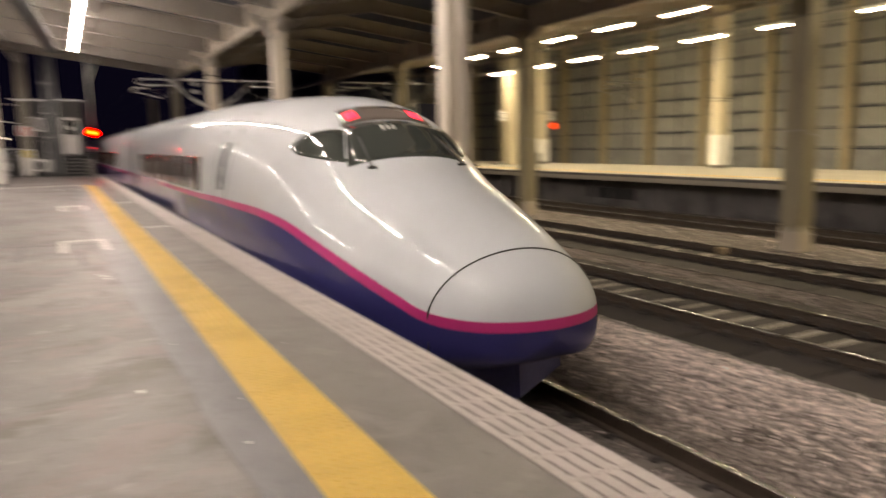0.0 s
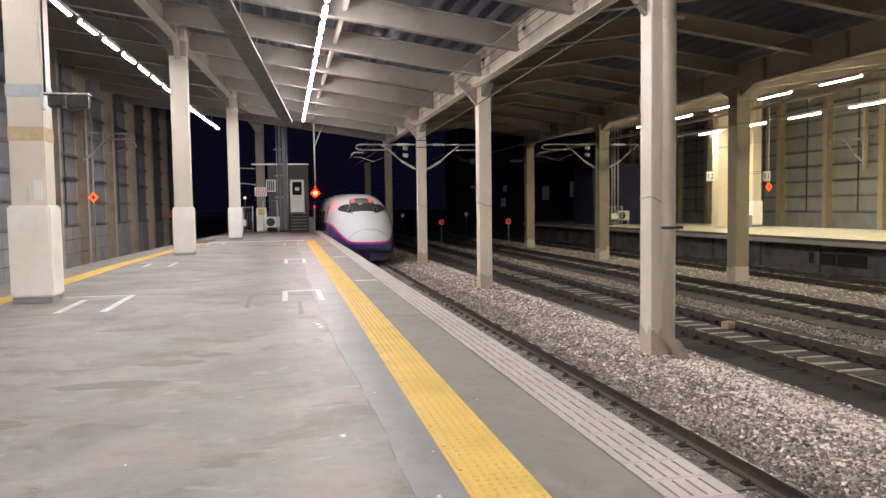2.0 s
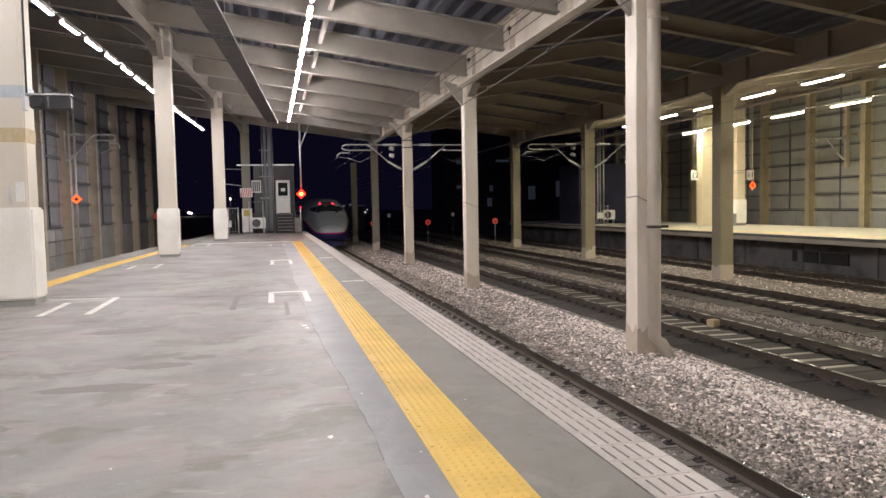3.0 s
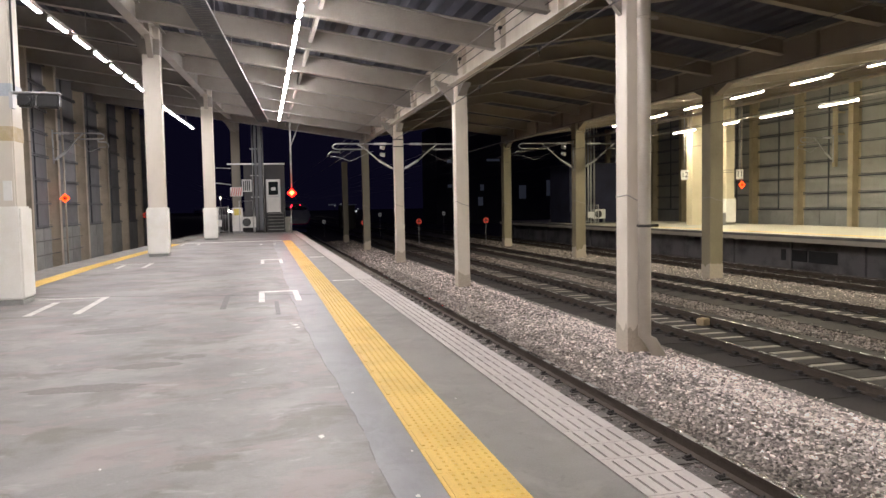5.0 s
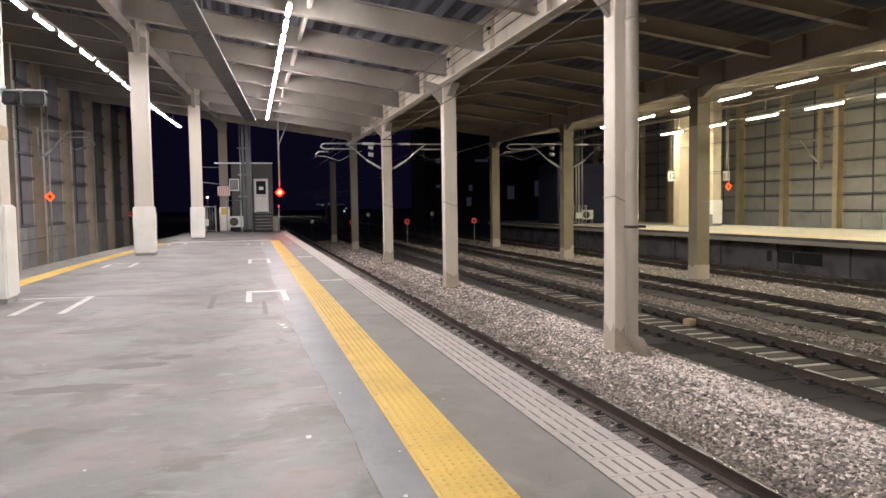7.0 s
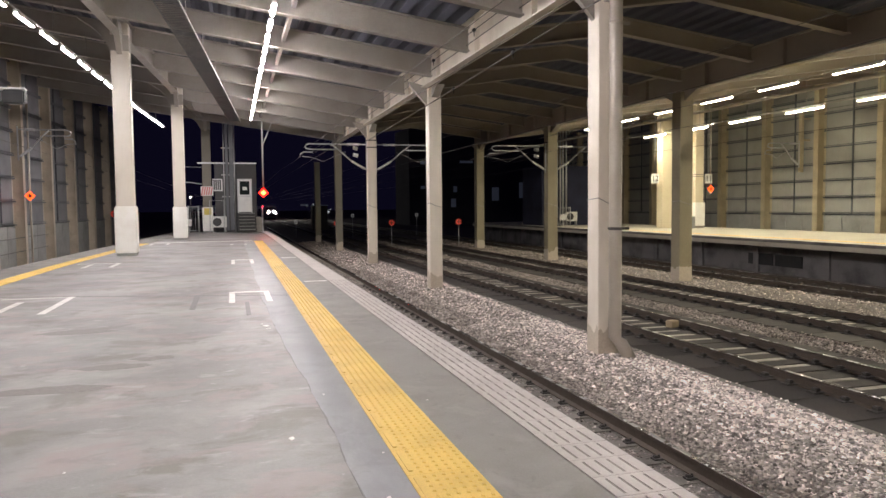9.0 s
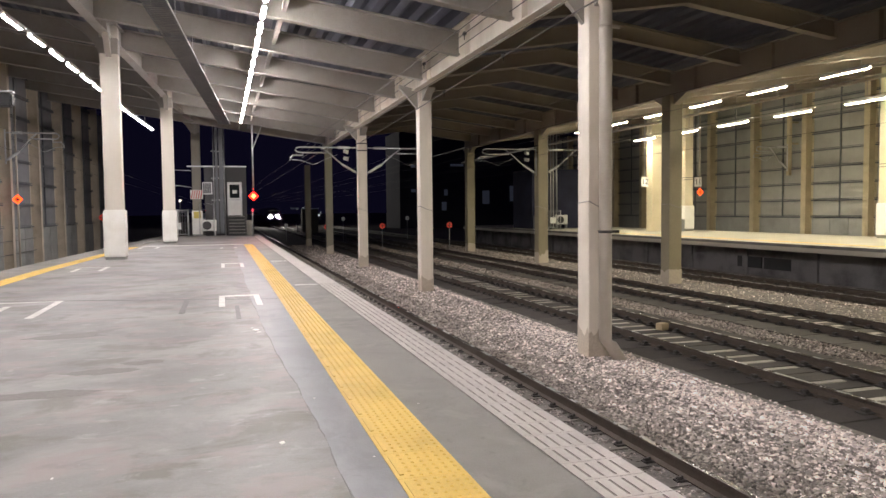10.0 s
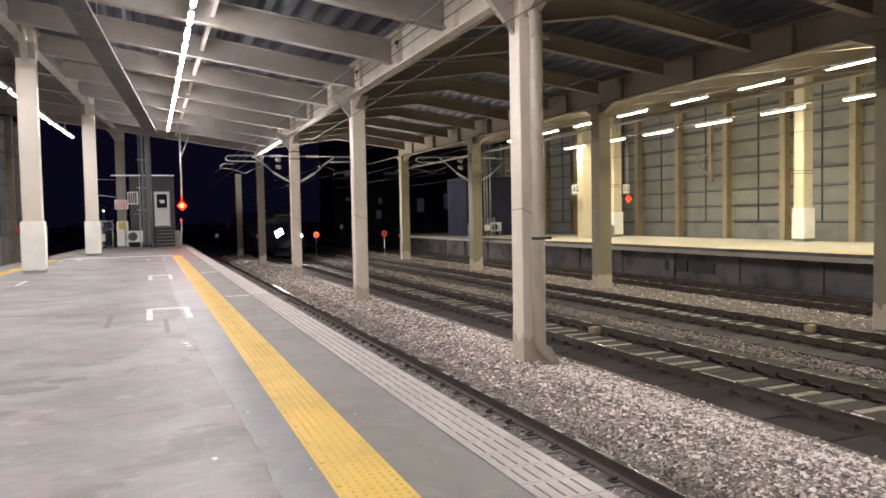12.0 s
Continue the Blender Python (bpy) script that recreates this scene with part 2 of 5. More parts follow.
M_STRAP = surface("grey blue strap", (0.42, 0.46, 0.50), 0.4, grain=40, stain=5, bump=0.03)
M_HOUSING = surface("white lamp housing", (0.70, 0.69, 0.66), 0.5, grain=50, stain=3, bump=0)
M_TUBE = glow("fluorescent tube glow", (1.0, 0.965, 0.965), TUBE)
M_REAR_TUBE = glow("rear fluorescent tube glow", (1.0, 0.965, 0.985), 0.68 * TUBE)
M_FAR_TUBE = glow("warm fluorescent tube glow", (1.0, 0.92, 0.68), FAR_TUBE)
M_RED_LED = glow("red lamp glow", (1.0, 0.0028, 0.0012), 60.0)
M_RED_CORE = glow("orange lamp core glow", (1.0, 0.42, 0.06), 9.0)
M_DIM_LED = glow("dim orange marker glow", (1.0, 0.06, 0.008), 4.0)
M_TAIL = glow("red tail lamp glow", (1.0, 0.025, 0.06), 3.5)
M_HEAD = glow("white headlamp glow", (1.0, 0.96, 0.88), 1000.0)
M_SMALL_LIGHT = glow("small distant lamp glow", (1.0, 0.9, 0.75), 5.0)
M_WINDOW_GLOW = glow("lit distant window", (0.7, 0.8, 1.0), 0.014)
M_YARD = glow("far yard lamp glow", (0.9, 0.95, 1.0), 0.5)
M_GLASS = glass("dark window glass")
M_CARGLASS = glass("tinted train glass", (0.055, 0.062, 0.056), 0.03)
M_BANDGLASS = glass("brown grey lamp cover", (0.16, 0.135, 0.12), 0.06)
M_TOWN = surface("dark concrete of a far building", (0.10, 0.10, 0.11), 0.9, grain=0.8, stain=0.2, vary=0.1, bump=0)
# Far cabin wall: the dark of the unlit platform end put into its colour.
M_NIGHT_CABIN = surface("cabin wall darkened as unlit", (0.03, 0.032, 0.06), 0.95, grain=0.5, stain=0.05, vary=0.3, bump=0)


def train_paint():
    """White above, magenta line, dark blue below: the line sinks along the nose."""
    m, nt, b = shader("glossy train paint")
    co = nt.nodes.new("ShaderNodeTexCoord")
    sep = nt.nodes.new("ShaderNodeSeparateXYZ")
    nt.links.new(co.outputs["Object"], sep.inputs[0])
    along = nt.nodes.new("ShaderNodeMapRange")
    along.inputs["From Max"].default_value = 8.0
    nt.links.new(sep.outputs["Y"], along.inputs["Value"])
    curve = nt.nodes.new("ShaderNodeFloatCurve")
    pts = curve.mapping.curves[0].points
    line = [(0, 1.02), (0.4, 1.03), (0.7, 1.06), (1.1, 1.17), (1.65, 1.32), (2.6, 1.55), (3.8, 1.77), (5.5, 1.83), (8, 1.82)]
    pts[0].location, pts[1].location = (0, line[0][1] / 2), (1, line[-1][1] / 2)
    for s, z in line[1:-1]:
        pts.new(s / 8, z / 2)
    curve.mapping.update()
    nt.links.new(along.outputs[0], curve.inputs["Value"])

    def math_node(op, a, c):
        n = nt.nodes.new("ShaderNodeMath")
        n.operation = op
        for k, v in enumerate((a, c)):
            if isinstance(v, (int, float)):
                n.inputs[k].default_value = v
            else:
                nt.links.new(v, n.inputs[k])
        return n.outputs[0]

    off = math_node("SUBTRACT", sep.outputs["Z"], math_node("MULTIPLY", curve.outputs[0], 2.0))
    pink = math_node("LESS_THAN", math_node("ABSOLUTE", off, 0.0), 0.048)
    blue = math_node("LESS_THAN", off, 0.0)
    dirt = node(nt, "ShaderNodeTexNoise", Scale=0.9, Detail=6.0)
    nt.links.new(co.outputs["Object"], dirt.inputs["Vector"])
    dr = nt.nodes.new("ShaderNodeMapRange")
    dr.inputs["From Min"].default_value, dr.inputs["From Max"].default_value, dr.inputs["To Max"].default_value = 0.45, 0.75, 0.35
    nt.links.new(dirt.outputs["Fac"], dr.inputs["Value"])
    base = nt.nodes.new("ShaderNodeMixRGB")
    base.inputs[1].default_value, base.inputs[2].default_value = (0.58, 0.615, 0.655, 1), (0.48, 0.50, 0.525, 1)
    nt.links.new(dr.outputs[0], base.inputs[0])
    m1 = nt.nodes.new("ShaderNodeMixRGB")
    nt.links.new(blue, m1.inputs[0])
    nt.links.new(base.outputs[0], m1.inputs[1])
    m1.inputs[2].default_value = (0.03, 0.03, 0.145, 1)
    m2 = nt.nodes.new("ShaderNodeMixRGB")
    nt.links.new(pink, m2.inputs[0])
    nt.links.new(m1.outputs[0], m2.inputs[1])
    m2.inputs[2].default_value = (0.55, 0.035, 0.20, 1)
    nt.links.new(m2.outputs[0], b.inputs["Base Color"])
    b.inputs["Roughness"].default_value = 0.55
    b.inputs["Specular IOR Level"].default_value = 0.25
    b.inputs["Coat Weight"].default_value = 0.75
    b.inputs["Coat Roughness"].default_value = 0.03
    return m


M_TRAIN = train_paint()


# ---- mesh helpers ----
def box(bm, x0, x1, y0, y1, z0, z1, bevel=0.0):
    vs = [bm.verts.new(p) for p in ((x0, y0, z0), (x1, y0, z0), (x1, y1, z0), (x0, y1, z0), (x0, y0, z1), (x1, y0, z1), (x1, y1, z1), (x0, y1, z1))]
    fs = [bm.faces.new([vs[i] for i in q]) for q in ((3, 2, 1, 0), (4, 5, 6, 7), (0, 1, 5, 4), (1, 2, 6, 5), (2, 3, 7, 6), (3, 0, 4, 7))]
    if bevel:
        es = list({e for f in fs for e in f.edges})
        bmesh.ops.bevel(bm, geom=es, offset=bevel, segments=2, affect="EDGES", clamp_overlap=True)
    return vs


def extrude(bm, outline, axis, a, c):
    """A prism: outline of (u, v) points swept from a to c along axis ('x': u=y v=z, 'y': u=x v=z, 'z': u=x v=y)."""
    def at(u, v, w):
        return {"x": (w, u, v), "y": (u, w, v), "z": (u, v, w)}[axis]
    lo = [bm.verts.new(at(u, v, a)) for u, v in outline]
    hi = [bm.verts.new(at(u, v, c)) for u, v in outline]
    n = len(outline)
    bm.faces.new(lo)
    bm.faces.new(hi)
    for i in range(n):
        bm.faces.new((lo[i], lo[(i + 1) % n], hi[(i + 1) % n], hi[i]))


def tube(bm, pts, r, sides=8):
    """A round bar through the points."""
    pts = [Vector(p) for p in pts]
    rings = []
    for i, p in enumerate(pts):
        d = (pts[min(i + 1, len(pts) - 1)] - pts[max(i - 1, 0)]).normalized()
        ref = Vector((0, 0, 1)) if abs(d.z) < 0.9 else Vector((1, 0, 0))
        u = d.cross(ref).normalized()
        v = d.cross(u)
        rad = r[i] if isinstance(r, (list, tuple)) else r
        rings.append([bm.verts.new(p + rad * (math.cos(k * math.tau / sides) * u + math.sin(k * math.tau / sides) * v)) for k in range(sides)])
    for a, c in zip(rings, rings[1:]):
        for k in range(sides):
            f = bm.faces.new((a[k], a[(k + 1) % sides], c[(k + 1) % sides], c[k]))
            f.smooth = True
    bm.faces.new(rings[0])
    bm.faces.new(rings[-1])


def finish(bm, name):
    bmesh.ops.recalc_face_normals(bm, faces=bm.faces)
    me = bpy.data.meshes.new(name)
    bm.to_mesh(me)
    bm.free()
    return me


def thing(name, label, category, group="", kind="", at=(0, 0, 0)):
    ob = tagged(new(name), label, category, group, kind)
    ob.location = at
    return ob


def part(name, bm, material, parent=None, label="", at=None):
    ob = new(name, finish(bm, name))
    ob.data.materials.append(material)
    if parent:
        ob.parent = parent
    if at:
        ob.location = at
    return tagged(ob, label)


def solid(name, bm, material, label, category, group="", kind=""):
    return tagged(part(name, bm, material), label, category, group, kind)


def piece(name, me, parent, at, rz=0.0):
    ob = new(name, me)
    ob.parent = parent
    ob.location = at
    ob.rotation_euler = (0, 0, rz)
    return ob


def shape(build, material):
    bm = bmesh.new()
    build(bm)
    me = finish(bm, "piece")
    me.materials.append(material)
    return me


def bend(y, table):
    """x of a bent line at y."""
    return float(np.interp(y, [a for a, _ in table], [c for _, c in table]))


# ---- plan, in metres: x across the tracks, y along them, z up from the platform ----
EDGE = 2.10
LEFT_YELLOW = [(-16, -4.75), (12, -4.3), (20, -4.1), (26, -3.75), (32.4, -3.3), (46, -2.3)]
RAIL_Z = -1.25
BED_Z = -1.44
TRACKS = {"platform": 3.83, "through": 9.12, "second through": 13.48, "opposite": 18.4}
FRAMES = [-10.9, 0.6, 12.15, 23.7, 35.1, 46.4, 57.9, 69.3]
FAR_EDGE = 20.1
END_Y = 46.5


def left_edge(y):
    return bend(y, LEFT_YELLOW) - 1.2


# ---- ground ----
bm = bmesh.new()
box(bm, -600, 600, -400, 900, BED_Z - 0.5, BED_Z - 0.06)
solid("ground", bm, M_BALLAST, "dark stony ground around the tracks", "ground", kind="structure")
bm = bmesh.new()
extrude(bm, [(2.2, BED_Z - 0.05), (2.2, BED_Z), (5.0, BED_Z), (5.5, -1.36), (7.0, -1.36), (7.55, BED_Z), (7.55, BED_Z - 0.05)], "y", -30, 140)
extrude(bm, [(11.2, BED_Z - 0.05), (11.2, BED_Z - 0.01), (12.2, BED_Z - 0.01), (12.2, BED_Z - 0.05)], "y", -30, 140)
extrude(bm, [(15.0, BED_Z - 0.05), (15.0, BED_Z), (15.3, -1.40), (16.6, -1.40), (17.0, BED_Z), (20.3, BED_Z), (20.3, BED_Z - 0.05)], "y", -30, 140)
solid("ballast_bed", bm, M_BALLAST, "bed of grey and pink broken stone under the tracks", "ballast", kind="structure")

# ---- near platform ----
ys = [-16, 0, 12, 20, 26, 32.4, 40, END_Y]
bm = bmesh.new()
rows = []
for y in ys:
    rows.append([bm.verts.new(p) for p in ((left_edge(y), y, -0.3), (EDGE - 0.002, y, -0.3), (EDGE - 0.002, y, -0.012), (left_edge(y), y, -0.012))])
for a, c in zip(rows, rows[1:]):
    for k in range(4):
        bm.faces.new((a[k], a[(k + 1) % 4], c[(k + 1) % 4], c[k]))
bm.faces.new(rows[0])
bm.faces.new(rows[-1])
platform = solid("platform", bm, M_SIDE, "long concrete station platform with a worn grey floor", "platform", kind="structure")


def band(name, x0, x1, y0, y1, z, material, label=""):
    """A paving layer between two lines (numbers or bent lines) on the platform."""
    b = bmesh.new()
    cuts = [y for y in ys if y0 < y < y1]
    r = []
    for y in [y0, *cuts, y1]:
        a = bend(y, x0) if isinstance(x0, list) else x0
        c = bend(y, x1) if isinstance(x1, list) else x1
        r.append([b.verts.new(p) for p in ((a, y, -0.02), (c, y, -0.02), (c, y, z), (a, y, z))])
    for p, q in zip(r, r[1:]):
        for k in range(4):
            b.faces.new((p[k], p[(k + 1) % 4], q[(k + 1) % 4], q[k]))
    b.faces.new(r[0])
    b.faces.new(r[-1])
    return part(name, b, material, platform, label)


def shifted(d):
    return [(y, x + d) for y, x in LEFT_YELLOW]


band("floor_paving", shifted(0.02), 0.834, -16, 32.5, 0.0, M_SLAB)
band("floor_paving", shifted(0.02), 1.65, 32.5, END_Y, 0.0, M_SLAB)
# the smoother band beside the yellow line has a ragged inner edge
ragged, x, y = [], 0.0, -8.0
while y < 32.4:
    ragged.append((x + float(np.interp(y, [3, 4.75, 6, 7.65, 9.5, 12], [0.60, 0.57, 0.54, 0.48, 0.43, 0.41])), y))
    x, y = min(0.02, max(-0.02, x + random.uniform(-0.012, 0.012))), y + random.uniform(0.10, 0.22)
bm = bmesh.new()
for (xa, ya), (xb, yb) in zip(ragged, ragged[1:]):
    bm.faces.new([bm.verts.new(p) for p in ((xa, ya, 0.0015), (0.834, ya, 0.0015), (0.834, yb, 0.0015), (xb, yb, 0.0015))])
    bm.faces.new([bm.verts.new(p) for p in ((xa, ya, 0.0015), (xb, yb, 0.0015), (xb, yb, -0.004), (xa, ya, -0.004))])
part("patched_band", bm, M_STRIP, platform, "smoother grey band beside the yellow line")
band("edge_paving", 1.214, 1.729, -16, 32.5, 0.0, M_EDGE, "plain grey paving between the yellow line and the edge")
band("edge_paving", 1.735, EDGE, 14.0, END_Y, 0.004, M_PLATE, "pale stone strip along the edge")
band("edge_paving", shifted(-1.2), shifted(-0.385), -16, END_Y, 0.002, M_EDGE, "grey strip along the rear edge")
band("white_line", shifted(0.05), 0.8, 32.35, 32.85, 0.004, M_WHITE_LINE, "thin white line across the platform")

# platform under-structure: set-back wall and footing
bm = bmesh.new()
box(bm, 1.25, 1.5, -16, END_Y, BED_Z - 0.3, -0.3)
solid("platform_wall", bm, M_SIDE, "dark concrete wall under the platform edge", "wall", kind="structure")
bm = bmesh.new()
r = []
for y in ys:
    r.append([bm.verts.new(p) for p in ((left_edge(y) + 0.6, y, BED_Z - 0.3), (left_edge(y) + 0.85, y, BED_Z - 0.3), (left_edge(y) + 0.85, y, -0.3), (left_edge(y) + 0.6, y, -0.3))])
for a, c in zip(r, r[1:]):
    for k in range(4):
        bm.faces.new((a[k], a[(k + 1) % 4], c[(k + 1) % 4], c[k]))
solid("platform_wall", bm, M_SIDE, "dark concrete wall under the rear platform edge", "wall", kind="structure")
bm = bmesh.new()
box(bm, -2.2, 1.2, END_Y - 0.4, END_Y - 0.1, BED_Z - 0.3, -0.3)
solid("platform_wall", bm, M_SIDE, "concrete end wall under the platform", "wall", kind="structure")

# white queue marks on the floor
MARKS = [(-0.09, 0.55, 12.6, 1.45), (-0.07, 0.50, 20.6, 1.6)]
for x0, x1, y1, leg in MARKS:
    bm = bmesh.new()
    w = 0.09
    box(bm, x0, x0 + w, y1 - leg, y1, -0.01, 0.004)
    box(bm, x1 - w, x1, y1 - leg, y1, -0.01, 0.004)
    box(bm, x0 + w + 0.002, x1 - w - 0.002, y1 - 0.17, y1, -0.01, 0.005)
    solid("floor_mark", bm, M_WHITE_LINE, "worn white painted queue bracket on the platform floor", "floor mark", "queue marks", "structure")
for x0 in (-0.12, 0.40):
    bm = bmesh.new()
    box(bm, x0, x0 + 0.1, 29.2, 29.9, -0.01, 0.004)
    solid("floor_mark", bm, M_WHITE_LINE, "small white painted dash far along the platform floor", "floor mark", "queue marks", "structure")
for x0, y0 in ((-2.58, 10.85), (-2.95, 19.2), (-2.6, 30.5)):
    bm = bmesh.new()
    leg = 2.0 if y0 < 15 else 1.4
    box(bm, x0, x0 + 0.1, y0, y0 + leg, -0.01, 0.004)
    box(bm, x0 - 0.62, x0 - 0.52, y0, y0 + leg * 0.75, -0.01, 0.004)
    box(bm, x0 - 0.95, x0 - 0.004, y0 + leg - 0.06, y0 + leg, -0.01, 0.004)
    solid("floor_mark", bm, M_WHITE_LINE, "worn white painted queue bracket near the rear edge", "floor mark", "queue marks", "structure")
for x0, x1, y0, y1 in ((1.28, 1.7, 13.85, 14.0), (1.28, 1.7, 20.8, 21.0)):
    bm = bmesh.new()
    box(bm, x0, x1, y0, y1, -0.01, 0.004)
    solid("floor_mark", bm, M_WHITE_LINE, "short white painted dash on the edge paving", "floor mark", "queue marks", "structure")
for x0, x1, y0, y1 in ((-0.62, -0.54, 10.6, 12.3), (0.14, 0.2, 9.8, 11.2)):
    bm = bmesh.new()
    box(bm, x0, x1, y0, y1, -0.01, 0.003)
    solid("floor_mark", bm, M_DARK_LINE, "faded dark scuffed mark on the platform floor", "floor mark", kind="structure")


bm = bmesh.new()
for (xa, ya), (xb, yb) in zip([(-4.25, 13.42), (-2.9, 13.0), (-1.47, 12.55), (0.44, 11.95)], [(-2.9, 13.0), (-1.47, 12.55), (0.44, 11.95), (0.82, 11.85)]):
    vs = [bm.verts.new(p) for p in ((xa, ya - 0.03, 0.0022), (xb, yb - 0.03, 0.0022), (xb, yb + 0.03, 0.0022), (xa, ya + 0.03, 0.0022), (xa, ya - 0.03, -0.01), (xb, yb - 0.03, -0.01), (xb, yb + 0.03, -0.01), (xa, ya + 0.03, -0.01))]
    for q in ((0, 1, 2, 3), (4, 5, 6, 7), (0, 1, 5, 4), (1, 2, 6, 5), (2, 3, 7, 6), (3, 0, 4, 7)):
        bm.faces.new([vs[i] for i in q])
solid("floor_joint", bm, M_DARK_LINE, "dark joint across the platform floor", "floor joint", kind="structure")
for x, y, r in ((0.34, 8.81, 0.035), (0.37, 8.62, 0.028), (0.30, 8.95, 0.02), (0.69, 3.35, 0.014), (0.79, 3.99, 0.007), (0.31, 4.41, 0.02), (0.62, 5.4, 0.008), (1.32, 5.0, 0.008), (-0.9, 4.2, 0.008)):
    bm = bmesh.new()
    k = 7
    extrude(bm, [(x + r * random.uniform(0.6, 1.3) * math.cos(a * math.tau / k), y + 1.6 * r * random.uniform(0.6, 1.3) * math.sin(a * math.tau / k)) for a in range(k)], "z", -0.005, 0.003)
    solid("paint_spot", bm, M_WHITE_LINE, "small white paint spot on the floor", "paint spot", "paint spots", "structure")

bm = bmesh.new()
for (x, y), (x2, y2) in zip(ragged, ragged[1:]):
    if 2 < y < 12 and random.random() < 0.72:
        w = random.uniform(0.001, 0.005)
        vs = [bm.verts.new(p) for p in ((x - w, y, 0.0028), (x + w, y, 0.0028), (x2 + w, y2, 0.0028), (x2 - w, y2, 0.0028), (x - w, y, -0.004), (x + w, y, -0.004), (x2 + w, y2, -0.004), (x2 - w, y2, -0.004))]
        for q in ((0, 1, 2, 3), (4, 5, 6, 7), (0, 1, 5, 4), (1, 2, 6, 5), (2, 3, 7, 6), (3, 0, 4, 7)):
            bm.faces.new([vs[i] for i in q])
solid("floor_crack", bm, M_DARK_LINE, "ragged crack along the patched floor band", "floor crack", kind="structure")

for cx, cy, rx, ry in ((-1.42, 6.2, 0.42, 0.13), (-2.05, 5.2, 0.35, 0.12), (-1.05, 6.95, 0.3, 0.12), (-0.75, 7.25, 0.2, 0.09), (-1.75, 9.1, 0.4, 0.16)):
    bm = bmesh.new()
    k = 22
    extrude(bm, [(cx + rx * (1 + 0.35 * noise.noise((a * 0.7, cx, cy))) * math.cos(a * math.tau / k), cy + ry * (1 + 0.5 * noise.noise((a * 0.9, cy, cx))) * math.sin(a * math.tau / k)) for a in range(k)], "z", -0.004, 0.0012)
    solid("floor_stain", bm, M_STAIN, "dark dried stain on the platform floor", "stain", "floor stains", "structure")

# ---- columns ----
def platform_column(x, y, last=False):
    col = thing("platform_column", "cream painted steel column with a white padded guard at its foot", "column", "platform columns", at=(x, y, 0))
    b = bmesh.new()
    box(b, -0.25, 0.25, -0.245, 0.245, 0.081, 7.0, 0.022)
    part("shaft", b, M_DIM_COLUMN if last else M_COLUMN, col)
    b = bmesh.new()
    box(b, -0.305, 0.305, -0.30, 0.30, 0.085, 1.51, 0.03)
    part("guard", b, M_GUARD, col, "smooth white guard box round the foot")
    b = bmesh.new()
    box(b, -0.28, 0.28, -0.275, 0.275, 0.0, 0.08)
    part("footing", b, M_WALLBASE, col, "grey concrete footing")
    b = bmesh.new()
    extrude(b, [(-0.25, 6.05), (-0.25, 6.9), (-1.2, 6.95)], "x", -0.08, 0.08)
    extrude(b, [(0.25, 6.05), (0.25, 6.9), (1.2, 6.95)], "x", -0.08, 0.08)
    part("knee_brace", b, M_STEEL, col)
    b = bmesh.new()
    box(b, -0.262, 0.262, -0.257, 0.257, 6.15, 6.62, 0.01)
    extrude(b, [(-0.264, 6.2), (-0.264, 6.99), (-1.15, 7.1), (-0.75, 6.85), (-0.5, 6.6)], "y", -0.2, 0.2)
    part("cap", b, M_STEEL, col, "beige steel cap with a flared arm")
    return col


PCOLS = [(-4.1, 0.6), (-3.86, 12.5), (-3.13, 24.0), (-2.33, 35.5), (-1.45, 46.0)]
for x, y in PCOLS:
    platform_column(x, y, y > 40)
platform_column(-4.4, -10.9)


def track_column(x, y, foot, paint, top=5.45):
    col = thing("track_column", "beige painted steel box column standing in the ballast between the tracks", "column", "track columns", at=(x, y, 0))
    b = bmesh.new()
    half = 0.25 if paint is M_BROWN_COLUMN else 0.2
    box(b, -half - 0.025, half, -half - 0.025, half, foot - 0.1, top, 0.012)
    part("shaft", b, paint, col)
    b = bmesh.new()
    k = half + 0.03
    tube(b, [(-k, half, 1.50), (-k, -k, 1.53), (-0.05, -k - 0.002, 1.44), (half + 0.005, -k - 0.002, 1.37)], 0.011, 6)
    part("seam_band", b, M_STEEL, col, "thin strap round the column")
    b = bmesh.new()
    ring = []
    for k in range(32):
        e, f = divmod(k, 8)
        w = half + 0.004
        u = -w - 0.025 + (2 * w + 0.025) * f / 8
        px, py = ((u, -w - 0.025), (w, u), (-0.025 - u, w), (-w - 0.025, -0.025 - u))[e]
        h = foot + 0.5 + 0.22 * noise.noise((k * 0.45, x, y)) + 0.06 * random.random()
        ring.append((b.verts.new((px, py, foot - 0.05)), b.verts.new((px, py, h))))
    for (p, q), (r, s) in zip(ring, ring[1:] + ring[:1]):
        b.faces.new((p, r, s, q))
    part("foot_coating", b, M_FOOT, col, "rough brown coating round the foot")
    if paint is M_TRACK_COLUMN:
        b = bmesh.new()
        extrude(b, [(-0.23, 4.75), (-0.23, 5.4), (-0.85, 5.55), (-0.85, 5.45)], "y", -0.06, 0.06)
        part("knee_brace", b, M_STEEL, col)
    if top < 5.4:
        return col
    b = bmesh.new()
    top = 5.355 if paint is not M_BROWN_COLUMN else 5.445
    near = -half - 0.002
    extrude(b, [(near, top - 0.34), (near, top), (near - 0.75, top), (near - 0.7, top - 0.03)], "x", -0.13, 0.13)
    far = half + 0.002
    extrude(b, [(far, top - 0.34), (far, top), (far + 0.75, top), (far + 0.7, top - 0.03)], "x", -0.13, 0.13)
    part("haunch", b, M_STEEL if top < 5.4 else M_TRACK_STEEL, col, "flared steel haunch under the girder")
    return col


COL_X = {12.15: 6.60, 23.7: 6.56, 35.1: 6.56, 46.4: 6.52, 57.9: 6.47}
